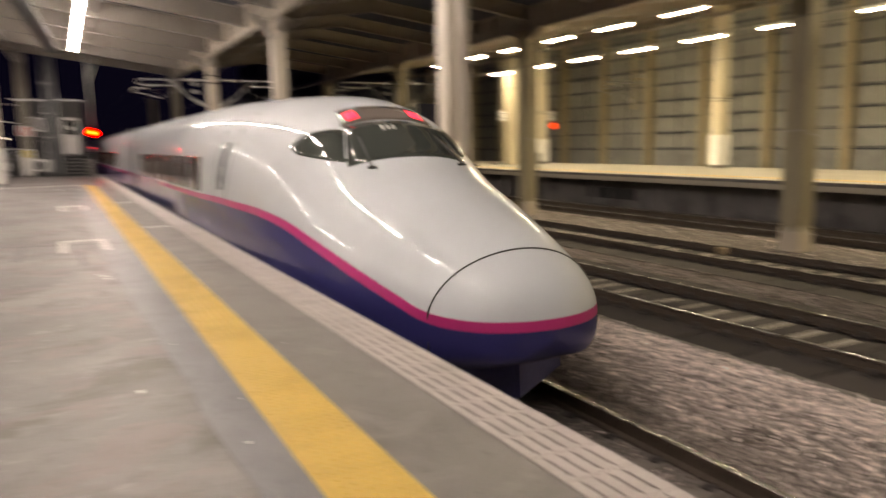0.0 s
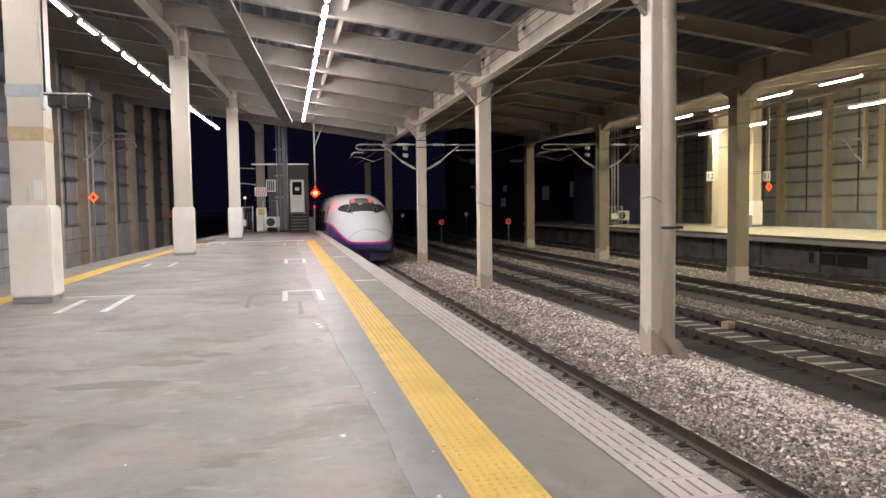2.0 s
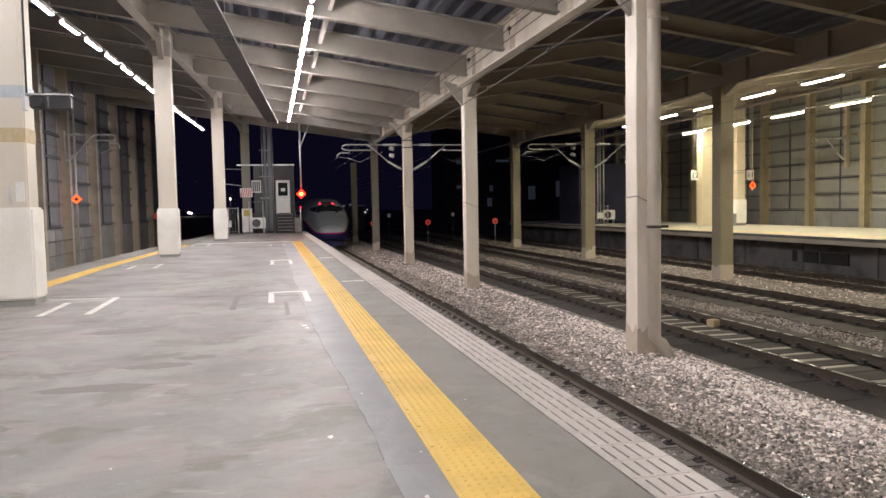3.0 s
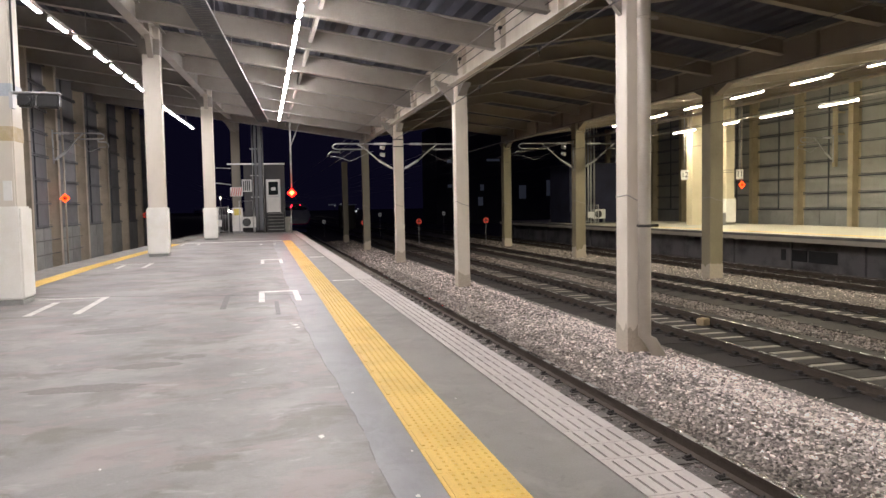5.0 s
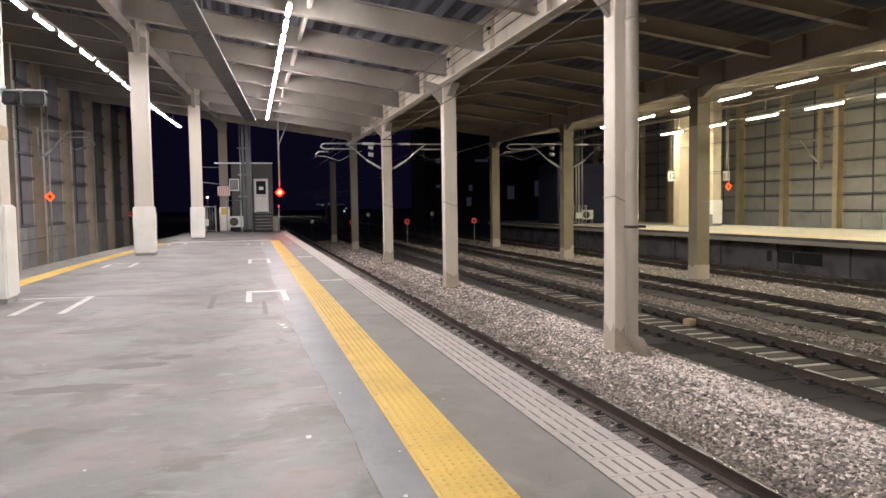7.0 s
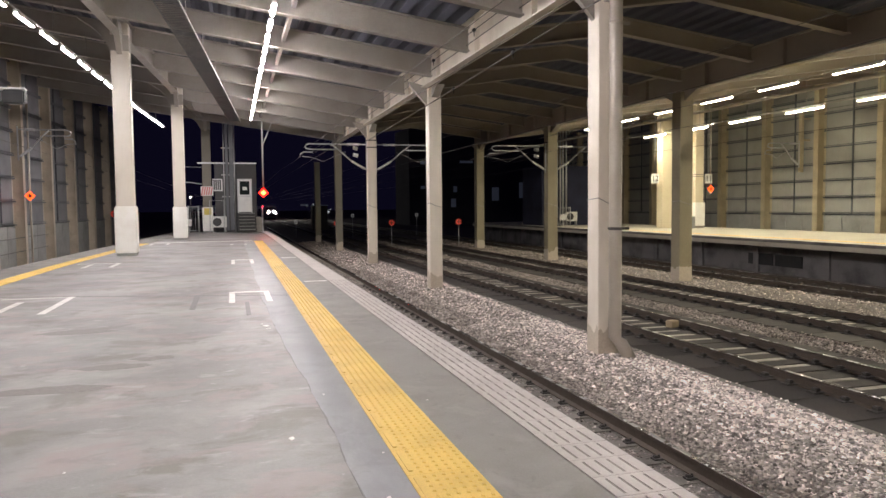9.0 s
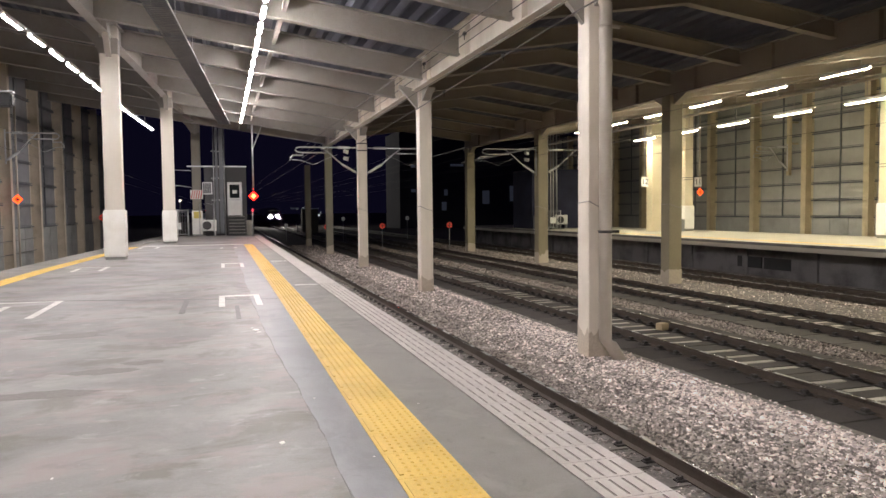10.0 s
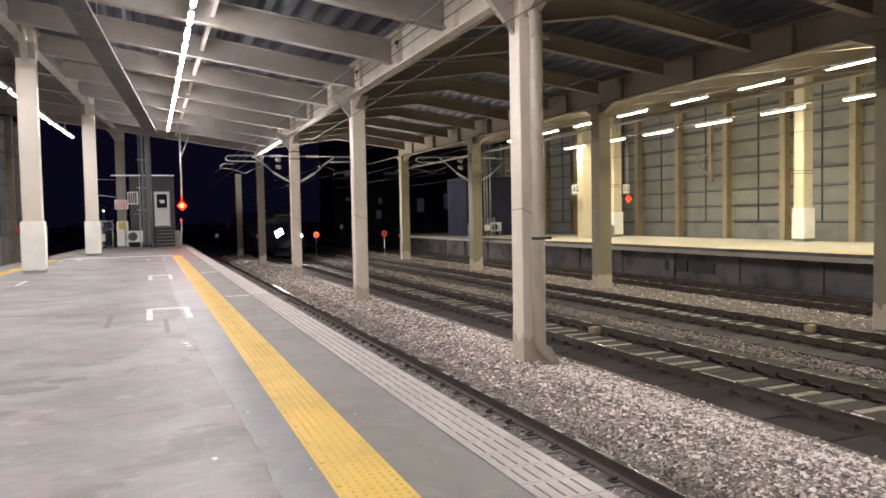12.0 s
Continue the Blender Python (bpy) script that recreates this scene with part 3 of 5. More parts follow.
for y in FRAMES[:-1]:
    # Columns past y 40 take the darker copy in place of falling lamp light.
    track_column(COL_X.get(y, 6.3 if y < 12 else 7.0), y - 0.1, -1.36, M_TRACK_COLUMN if y < 40 else M_DIM_COLUMN, 5.45 if y < 50 else 5.0)
    track_column(15.85, y - 0.6, -1.40, M_BROWN_COLUMN, 5.45 if y < 50 else 5.0)

# ---- roof ----
SLOPE = 0.14


def under(x):
    """Height of the rafters' lower edge."""
    if x <= 6.2:
        return 5.42 + SLOPE * (6.2 - x)
    if x >= 16.1:
        return 5.62 + SLOPE * (x - 16.1)
    return float(np.interp(x, [6.2, 11.1, 16.1], [5.66, 6.42, 5.78]))


def rafter(y, x0, x1, depth, cuts=()):
    b = bmesh.new()
    xs = sorted({x0, x1, *[c for c in cuts if x0 < c < x1]})
    rings = []
    for x in xs:
        a = under(x)
        c = a + depth
        rings.append([b.verts.new((x, y + dy, z)) for dy, z in ((-0.13, a), (0.13, a), (0.13, a + 0.035), (0.012, a + 0.035), (0.012, c - 0.03), (0.13, c - 0.03),
                                                                (0.13, c), (-0.13, c), (-0.13, c - 0.03), (-0.012, c - 0.03), (-0.012, a + 0.035), (-0.13, a + 0.035))])
    for p, q in zip(rings, rings[1:]):
        for k in range(12):
            b.faces.new((p[k], p[(k + 1) % 12], q[(k + 1) % 12], q[k]))
    return solid("rafter", b, M_STEEL if x0 < 6 else M_TRACK_STEEL, "beige painted steel roof beam with flanges", "roof beam", "roof beams", "structure")


ROOF_END = 46.9
RAFTERS = [18.3 + 3.68 * k for k in range(-8, 8)]
for y in RAFTERS:
    rafter(y, -10.2, 6.05, 0.62)
    rafter(y + 1.02, 6.45, 15.7, 0.5, (11.1,))
    rafter(y + 0.5, 16.2, 32.0, 0.6)


def girder(x, z0, z1, y0, y1, paint):
    b = bmesh.new()
    extrude(b, [(x - 0.16, z0), (x + 0.16, z0), (x + 0.16, z0 + 0.03), (x + 0.02, z0 + 0.03), (x + 0.02, z1 - 0.03), (x + 0.16, z1 - 0.03),
                (x + 0.16, z1), (x - 0.16, z1), (x - 0.16, z1 - 0.03), (x - 0.02, z1 - 0.03), (x - 0.02, z0 + 0.03), (x - 0.16, z0 + 0.03)], "y", y0, y1)
    g = solid("girder", b, paint, "deep beige steel girder along the column tops", "girder", "girders", "structure")
    rib = shape(lambda r: box(r, -0.15, 0.15, -0.008, 0.008, 0.035, z1 - z0 - 0.035), paint)
    yy = y0 + 1
    while yy < y1:
        piece("stiffener", rib, g, (x, yy, z0))
        yy += 3.7
    return g


girder(6.28, 5.36, 6.34, -20, ROOF_END, M_TRACK_COLUMN)
girder(15.9, 5.45, 6.3, -20, ROOF_END, M_TRACK_STEEL)
bm = bmesh.new()
pts = [(-4.6, -20), *[(x, y) for x, y in PCOLS], (-1.38, ROOF_END)]
for (xa, ya), (xb, yb) in zip(pts, pts[1:]):
    for w, z0, z1 in ((0.02, 6.66, 7.2), (0.14, 6.63, 6.66), (0.14, 7.2, 7.23)):
        vs = [bm.verts.new(p) for p in ((xa - w, ya, z0), (xa + w, ya, z0), (xb + w, yb, z0), (xb - w, yb, z0), (xa - w, ya, z1), (xa + w, ya, z1), (xb + w, yb, z1), (xb - w, yb, z1))]
        for q in ((3, 2, 1, 0), (4, 5, 6, 7), (0, 1, 5, 4), (1, 2, 6, 5), (2, 3, 7, 6), (3, 0, 4, 7)):
            bm.faces.new([vs[i] for i in q])
solid("girder", bm, M_STEEL, "beige steel girder along the platform columns", "girder", "girders", "structure")
bm = bmesh.new()
for k, y in enumerate(RAFTERS[:-1]):
    z = under(1.55) - 0.02
    box(bm, 1.50, 1.60, y + 0.12, y + 3.56, z + 0.20, z + 0.36)
solid("tie_bar", bm, M_STEEL, "flat steel tie between the roof beams", "tie bar", kind="structure")


def folded_deck(x0, x1, rise):
    """Folded roof sheet, its ribs along the tracks."""
    b = bmesh.new()
    prof, x = [], x0
    while x < x1:
        up = under(x) + rise
        prof += [(x, up), (x + 0.09, up + 0.18), (x + 0.24, up + 0.18), (x + 0.33, up)]
        x += 0.5
    lo = [b.verts.new((u, -24, v)) for u, v in prof]
    hi = [b.verts.new((u, ROOF_END, v)) for u, v in prof]
    up_lo = [b.verts.new((u, -24, v + 0.03)) for u, v in prof]
    up_hi = [b.verts.new((u, ROOF_END, v + 0.03)) for u, v in prof]
    for i in range(len(prof) - 1):
        b.faces.new((lo[i], lo[i + 1], hi[i + 1], hi[i]))
        b.faces.new((up_lo[i], up_lo[i + 1], up_hi[i + 1], up_hi[i]))
    return solid("ceiling", b, M_DECK, "dark grey folded metal roof sheet over the station", "roof", kind="structure")


folded_deck(-10.5, 6.4, 0.80)
folded_deck(6.0, 16.2, 0.82)
folded_deck(15.9, 32.2, 0.82)


# ---- lamps ----
def lamp_row(line, y0, y1, pitch, length, z, material, label, group, half=0.033, lip=0.018):
    """Strip lamps, each a housing with a glowing tube under it."""
    y = y0
    first = None
    while y < y1:
        x, x2 = (bend(y, line), bend(y + length, line)) if isinstance(line, list) else (line, line)
        m = Matrix.Translation((x, y, z)) @ Matrix.Rotation(-math.atan2(x2 - x, length), 4, "Z")
        if first is None:
            wide = half + 0.026
            first = thing("strip_lamp", label, "ceiling lamp", group)
            b = bmesh.new()
            extrude(b, [(-wide, lip), (-wide + 0.008, lip), (-0.03, 0.05), (0.03, 0.05), (wide - 0.008, lip), (wide, lip), (wide, 0.05), (0.04, 0.11), (-0.04, 0.11), (-wide, 0.05)], "y", 0, length + 0.06)
            for yy in (0.2, length - 0.2):
                box(b, -0.03, 0.03, yy - 0.03, yy + 0.03, 0.1, 0.135)
            part("housing", b, M_HOUSING, first)
            b = bmesh.new()
            box(b, -half, half, 0.05, length, -0.02, 0.046)
            part("tube", b, material, first, "glowing white tube")
            first.matrix_basis = m
        else:
            copy_thing(first, m)
        y += pitch


def lamp_rail(line, z, y0, y1):
    """A channel over a lamp row, hung from the roof beams."""
    b = bmesh.new()
    at = (lambda y: bend(y, line)) if isinstance(line, list) else (lambda y: line)
    for ya in RAFTERS:
        if y0 <= ya < y1:
            yb = ya + 3.68
            xa, xb = at(ya), at(yb)
            tube(b, [(xa, ya, z + 0.13), (xb, yb, z + 0.13)], 0.022, 6)
            if under(xa) > z + 0.16:
                tube(b, [(xa, ya, z + 0.12), (xa, ya, under(xa) + 0.03)], 0.014, 6)
    return solid("lamp_rail", b, M_STEEL, "thin steel rail that carries the strip lamps", "lamp rail", kind="structure")


lamp_row(1.03, -3.84, 39.0, 1.5, 0.92, 6.02, M_TUBE, "white fluorescent strip lamp in a row under the platform roof", "front lamp row", 0.033, 0.024)
lamp_rail(1.03, 6.02, -12, 41)
LEFT_LAMPS = [(-16, -5.2), (18.4, -4.75), (22.4, -4.5), (29, -4.22), (35.4, -4.0), (43, -3.55)]
lamp_row(LEFT_LAMPS, -1.5, 42.6, 1.87, 1.2, 5.95, M_REAR_TUBE, "white fluorescent strip lamp in a row near the rear edge", "rear lamp row", 0.033, -0.012)
lamp_rail(LEFT_LAMPS, 5.95, -12, 42)
lamp_row(21.1, -11.35, 40.0, 3.85, 2.12, 6.05, M_FAR_TUBE, "warm white strip lamp over the opposite platform", "opposite front lamps", 0.042, 0.004)
lamp_rail(21.1, 6.05, -20, 46)
lamp_row(23.7, -9.76, 38.0, 3.83, 2.08, 5.38, M_FAR_TUBE, "warm white strip lamp over the middle of the opposite platform", "opposite rear lamps", 0.042, 0.004)
lamp_rail(23.7, 5.38, -20, 46)


# ---- tracks ----
def rail_section(x):
    z = RAIL_Z
    return [(x - 0.07, z - 0.174), (x + 0.07, z - 0.174), (x + 0.07, z - 0.162), (x + 0.012, z - 0.14), (x + 0.009, z - 0.05), (x + 0.033, z - 0.035),
            (x + 0.033, z - 0.004), (x - 0.033, z - 0.004), (x - 0.033, z - 0.035), (x - 0.009, z - 0.05), (x - 0.012, z - 0.14), (x - 0.07, z - 0.162)]


def track(cx, name, end=250):
    tr = thing("track", f"standard gauge railway track, {name} line", "railway track", "tracks", "structure")
    for side in (-1, 1):
        x = cx + side * 0.7525
        b = bmesh.new()
        extrude(b, rail_section(x), "y", -30, end)
        rl = part("rail", b, M_RAIL, tr)
        b = bmesh.new()
        extrude(b, [(x - 0.033, RAIL_Z - 0.004), (x + 0.033, RAIL_Z - 0.004), (x + 0.028, RAIL_Z + 0.002), (x - 0.028, RAIL_Z + 0.002)], "y", -30, end)
        part("running_surface", b, M_RAILHEAD, rl, "polished steel running surface")
    return tr


TRACK_OBS = {n: track(x, n) for n, x in TRACKS.items()}
track(-7.4, "rear platform", 46)


# ---- opposite platform ----
bm = bmesh.new()
box(bm, FAR_EDGE, 27.9, -20, 60, -0.28, 0)
solid("opposite_platform", bm, M_FAR_FLOOR, "opposite concrete platform, its floor coloured as strongly lit", "platform", kind="structure")
bm = bmesh.new()
box(bm, FAR_EDGE + 1.3, FAR_EDGE + 1.6, -20, 60, BED_Z - 0.3, -0.28)
solid("opposite_platform_wall", bm, M_SHADED_CONCRETE, "concrete wall under the opposite platform, coloured as shaded", "wall", kind="structure")
# The nosing repeats the dark underside of the edge in its colour.
bm = bmesh.new()
box(bm, FAR_EDGE - 0.03, FAR_EDGE - 0.002, -20, 60, -0.11, 0.0)
solid("platform_nosing", bm, M_SHADED_CONCRETE, "nosing along the opposite platform edge, coloured as shaded", "nosing", kind="structure")
bm = bmesh.new()
box(bm, FAR_EDGE + 0.9, FAR_EDGE + 1.3, -20, 40, 0.0, 0.006)
solid("tactile_strip", bm, M_YELLOW, "yellow tactile strip on the opposite platform", "tactile strip", kind="structure")


def wall_run(x, y0, n, pitch, inward, top, depth, rise):
    """A station wall: panels behind dark girts between ochre posts, on a concrete base."""
    w = thing("wall_rear" if x < 0 else "wall_opposite", "grey panelled station wall with girts on a concrete base", "wall", kind="structure")
    s = inward

    def bx(b, a, c, *r):
        box(b, min(a, c), max(a, c), *r)
    b = bmesh.new()
    bx(b, x - s * 0.3, x - s * 0.2, y0 - 0.2, y0 + n * pitch, BED_Z - 0.3, top)
    part("backing", b, M_DARK, w)
    bay = pitch - 0.38
    wide = 0.17 if x > 0 else 0.13
    panel_me = shape(lambda b: box(b, -0.02, 0.02, 0, bay / 2 - 0.03, 0, rise - 0.04), M_WALL if x > 0 else M_REAR_WALL)
    block_me = shape(lambda b: box(b, -0.055, 0.055, 0.008, bay / 3 - 0.008, 0, 0.72 - BED_Z + 0.2, 0.01), M_WALLBASE)
    for k in range(n + 1):
        ya = y0 + k * pitch
        post = bmesh.new()
        bx(post, x - s * 0.19, x + s * depth, ya - 0.02, ya + 0.02, BED_Z - 0.3, top)
        bx(post, x + s * (depth - 0.02), x + s * depth, ya - wide, ya + wide, BED_Z - 0.3, top)
        bx(post, x - s * 0.19, x - s * 0.165, ya - wide, ya + wide, BED_Z - 0.3, top)
        part("post", post, M_POST if x > 0 else M_REAR_POST, w, "ochre painted steel post")
        if k == n:
            break
        b = bmesh.new()
        for z in np.arange(0.78, top, rise):
            bx(b, x - s * 0.12, x - s * 0.02, ya + 0.17, ya + pitch - 0.17, z - 0.03, z + 0.03)
            bx(b, x - s * 0.10, x - s * 0.03, ya + 0.17, ya + pitch - 0.17, z + 0.07, z + 0.10)
        bx(b, x - s * 0.135, x - s * 0.08, ya + pitch / 2 - 0.03, ya + pitch / 2 + 0.03, 0.82, top - 0.1)
        part("girt", b, M_GIRT, w, "dark grey steel girts")
        for h in range(2):
            for z in np.arange(0.78, top - 0.5, rise):
                piece("panel", panel_me, w, (x - s * 0.17, ya + 0.19 + h * (bay / 2 + 0.015), z + 0.02))
        for h in range(3):
            piece("base_block", block_me, w, (x - s * 0.13, ya + 0.19 + h * bay / 3, BED_Z - 0.2))
    return w


wall_run(31.6, -8.32, 18, 4.14, -1, 8.2, 0.36, 0.92)
wall_run(-9.25, -8.6, 11, 4.1, 1, 8.3, 0.30, 1.03)
# past the middle the rear wall turns in with the platform
bent = wall_run(-9.25, 36.56, 5, 4.1, 1, 8.3, 0.30, 1.03)
bent.matrix_basis = Matrix.Translation((-9.25, 36.5, 0)) @ Matrix.Rotation(-0.067, 4, "Z") @ Matrix.Translation((9.25, -36.5, 0))

# ---- cabin at the platform end ----
CAB_Y = 45.6


def end_cabin():
    c = thing("end_cabin", "dark grey cabin at the platform end with stair and pale door", "cabin")
    b = bmesh.new()
    box(b, -1.0, 1.42, CAB_Y, END_Y + 3.5, 0.0, 4.12)
    part("body", b, M_DARK, c)
    b = bmesh.new()
    box(b, -1.95, 1.44, CAB_Y - 0.06, CAB_Y - 0.02, 4.10, 4.18)
    part("eave_strip", b, M_ALU, c, "pale strip along the top")
    d = bmesh.new()
    box(d, 0.36, 1.09, CAB_Y - 0.05, CAB_Y - 0.005, 1.2, 3.13)
    door = part("door", d, M_DOORPANEL, c, "pale aluminium door")
    d = bmesh.new()
    for r in ((0.30, 0.37, 1.15, 3.2), (1.08, 1.15, 1.15, 3.2), (0.30, 1.15, 3.12, 3.2), (0.37, 1.08, 2.1, 2.2)):
        box(d, r[0], r[1], CAB_Y - 0.08, CAB_Y - 0.052, r[2], r[3])
    part("door_frame", d, M_ALU, door)
    d = bmesh.new()
    box(d, 0.44, 1.01, CAB_Y - 0.062, CAB_Y - 0.054, 2.25, 3.06)
    part("door_glass", d, M_GLASS, door)
    d = bmesh.new()
    box(d, 0.6, 0.86, CAB_Y - 0.07, CAB_Y - 0.064, 2.52, 2.72)
    part("notice", d, M_SIGN, door)
    for k in range(6):
        d = bmesh.new()
        box(d, 0.36, 1.27, CAB_Y - 1.5 + 0.24 * k, CAB_Y - 1.22 + 0.24 * k, 0.19 * k + 0.15, 0.19 * k + 0.19)
        part("step", d, M_WALLBASE, c)
    for x in (0.33, 1.28):
        d = bmesh.new()
        extrude(d, [(CAB_Y - 1.55, 0.0), (CAB_Y - 1.25, 0.0), (CAB_Y - 0.02, 1.0), (CAB_Y - 0.02, 1.2)], "x", x - 0.02, x + 0.02)
        part("stringer", d, M_DARK, c)
    d = bmesh.new()
    box(d, 1.36, 1.66, CAB_Y - 0.9, CAB_Y - 0.5, 0.0, 0.9, 0.01)
    part("switch_box", d, M_SIDE, c, "grey box beside the stair")
    d = bmesh.new()
    for x, r in ((0.16, 0.035), (-0.45, 0.03)):
        tube(d, [(x, CAB_Y - 0.2, 0.0), (x, CAB_Y - 0.2, 6.8)], r, 8)
    for z in (2.1, 3.4, 5.0):
        box(d, -0.6, 0.2, CAB_Y - 0.22, CAB_Y - 0.16, z, z + 0.06)
    part("conduit", d, M_GALV, c, "vertical grey conduits")
    for x0, x1 in ((-0.36, -0.2), (-0.14, 0.1)):
        d = bmesh.new()
        box(d, x0, x1, CAB_Y - 0.3, CAB_Y - 0.03, 0.12, 6.9, 0.01)
        part("duct", d, M_TRAY, c, "dark grey upright duct")
    d = bmesh.new()
    tube(d, [(-1.3, CAB_Y - 0.55, 0.0), (-1.3, CAB_Y - 0.55, 1.9), (-0.5, CAB_Y - 0.55, 1.9), (-0.5, CAB_Y - 0.55, 0.0)], 0.025, 8)
    part("guard_rail", d, M_GALV, c, "bent pipe guard round the air unit")
    d = bmesh.new()
    box(d, -1.12, -0.55, CAB_Y - 0.12, CAB_Y - 0.005, 2.47, 3.2)
    win = part("window", d, M_ALU, c, "small barred window")
    d = bmesh.new()
    for k in range(4):
        box(d, -1.07 + 0.118 * k, -0.985 + 0.118 * k, CAB_Y - 0.13, CAB_Y - 0.122, 2.53, 3.14)
    part("bar", d, M_DARK, win)
    return c


end_cabin()


def air_unit(x, y):
    u = thing("air_conditioner", "pale outdoor air conditioning unit on a stand at the cabin wall", "air conditioner", at=(x, y, 0))
    b = bmesh.new()
    box(b, -0.42, 0.42, -0.15, 0.15, 0.3, 0.95, 0.015)
    body = part("body", b, M_SIGN, u)
    b = bmesh.new()
    tube(b, [(-0.12, -0.155, 0.62), (-0.12, -0.165, 0.62)], 0.25, 20)
    part("fan_grille", b, M_DARK, body, "round dark fan grille")
    for sx in (-0.36, 0.36):
        b = bmesh.new()
        box(b, sx - 0.02, sx + 0.02, -0.14, 0.14, 0.0, 0.3)
        part("leg", b, M_GALV, u)
    return u


air_unit(-0.78, 45.2)


def fence(x0, x1, y, h=1.6):
    f = thing("railing", "grey steel railing with upright bars beside the cabin", "railing")
    for x in np.arange(x0, x1 + 0.01, (x1 - x0) / 2):
        b = bmesh.new()
        tube(b, [(x, y, 0), (x, y, h)], 0.035, 8)
        part("post", b, M_GALV, f)
    for x in np.arange(x0 + 0.12, x1, 0.14):
        b = bmesh.new()
        tube(b, [(x, y, 0.12), (x, y, h - 0.08)], 0.012, 6)
        part("bar", b, M_GALV, f)
    for z in (0.12, h - 0.06):
        b = bmesh.new()
        tube(b, [(x0, y, z), (x1, y, z)], 0.022, 6)
        part("rail", b, M_GALV, f)
    b = bmesh.new()
    box(b, x0 + 0.3, x0 + 0.75, y - 0.06, y - 0.03, 0.4, 0.8)
    part("sign_plate", b, M_SIGN, f, "small pale plate")
    return f


fence(-3.1, -1.95, 45.4)


# ---- hanging red stop lamp ----
def stop_lamp(x, y, z, top, glow_mat, core_mat, label):
    s = thing("signal_lamp", label, "signal lamp", "marker lamps", at=(x, y, 0))
    b = bmesh.new()
    tube(b, [(0, 0, z + 0.3), (0, 0, top)], 0.04, 8)
    if top > z:
        tube(b, [(0.02, 0, top - 1.3), (0.5, 0, top - 0.1)], 0.03, 6)
    part("hanger", b, M_GALV, s)
    b = bmesh.new()
    extrude(b, [(-0.27, z), (0, z - 0.27), (0.27, z), (0, z + 0.27)], "y", 0.02, 0.14)
    part("backplate", b, M_BLACK, s)
    b = bmesh.new()
    extrude(b, [(-0.24, z), (0, z - 0.24), (0.24, z), (0, z + 0.24)], "y", -0.02, 0.015)
    part("lens", b, glow_mat, s, "glowing red diamond")
    b = bmesh.new()
    extrude(b, [(-0.115, z), (0, z - 0.115), (0.115, z), (0, z + 0.115)], "y", -0.03, -0.021)
    part("core", b, core_mat, s, "orange core")
    return s


stop_lamp(1.62, 40.35, 2.25, 6.1, M_RED_LED, M_RED_CORE, "red glowing diamond lamp hung on a pole over the platform edge")


stop_dot = thing("signal_lamp", "small red lamp on a slim stand by the platform end", "signal lamp", "marker lamps", at=(1.63, 42.4, 0))
bm = bmesh.new()
tube(bm, [(0, 0.05, 0), (0, 0.05, 1.6)], 0.03, 8)
part("stand", bm, M_GALV, stop_dot)
bm = bmesh.new()
tube(bm, [(0, -0.03, 1.5), (0, 0.03, 1.5)], 0.05, 10)
part("lens", bm, M_TAIL, stop_dot, "small red lens")


# ---- drain pipe on the nearest track column, ducts, cable tray ----
def drain_pipe(x, y):
    d = thing("drain_pipe", "grey round drain pipe strapped to the track column", "drain pipe", at=(x, y, 0))
    b = bmesh.new()
    tube(b, [(-0.05, 0.25, 5.6), (-0.05, 0.2, 5.35), (0, 0, 5.0), (0, 0, -1.0), (0.09, -0.06, -1.1), (0.25, -0.2, -1.45)], 0.115, 18)
    part("pipe", b, M_PIPE, d)
    for z in (4.6, 0.95):
        b = bmesh.new()
        tube(b, [(0, 0, z), (0, 0, z + 0.05)], 0.119, 18)
        box(b, -0.05, 0.05, 0.1, 0.2, z + 0.005, z + 0.045)
        box(b, 0.11, 0.27, -0.03, 0.03, z, z + 0.05, 0.006)
        part("clamp", b, M_CLIP if z < 2 else M_PIPE, d)
    return d


drain_pipe(6.61, 11.64)


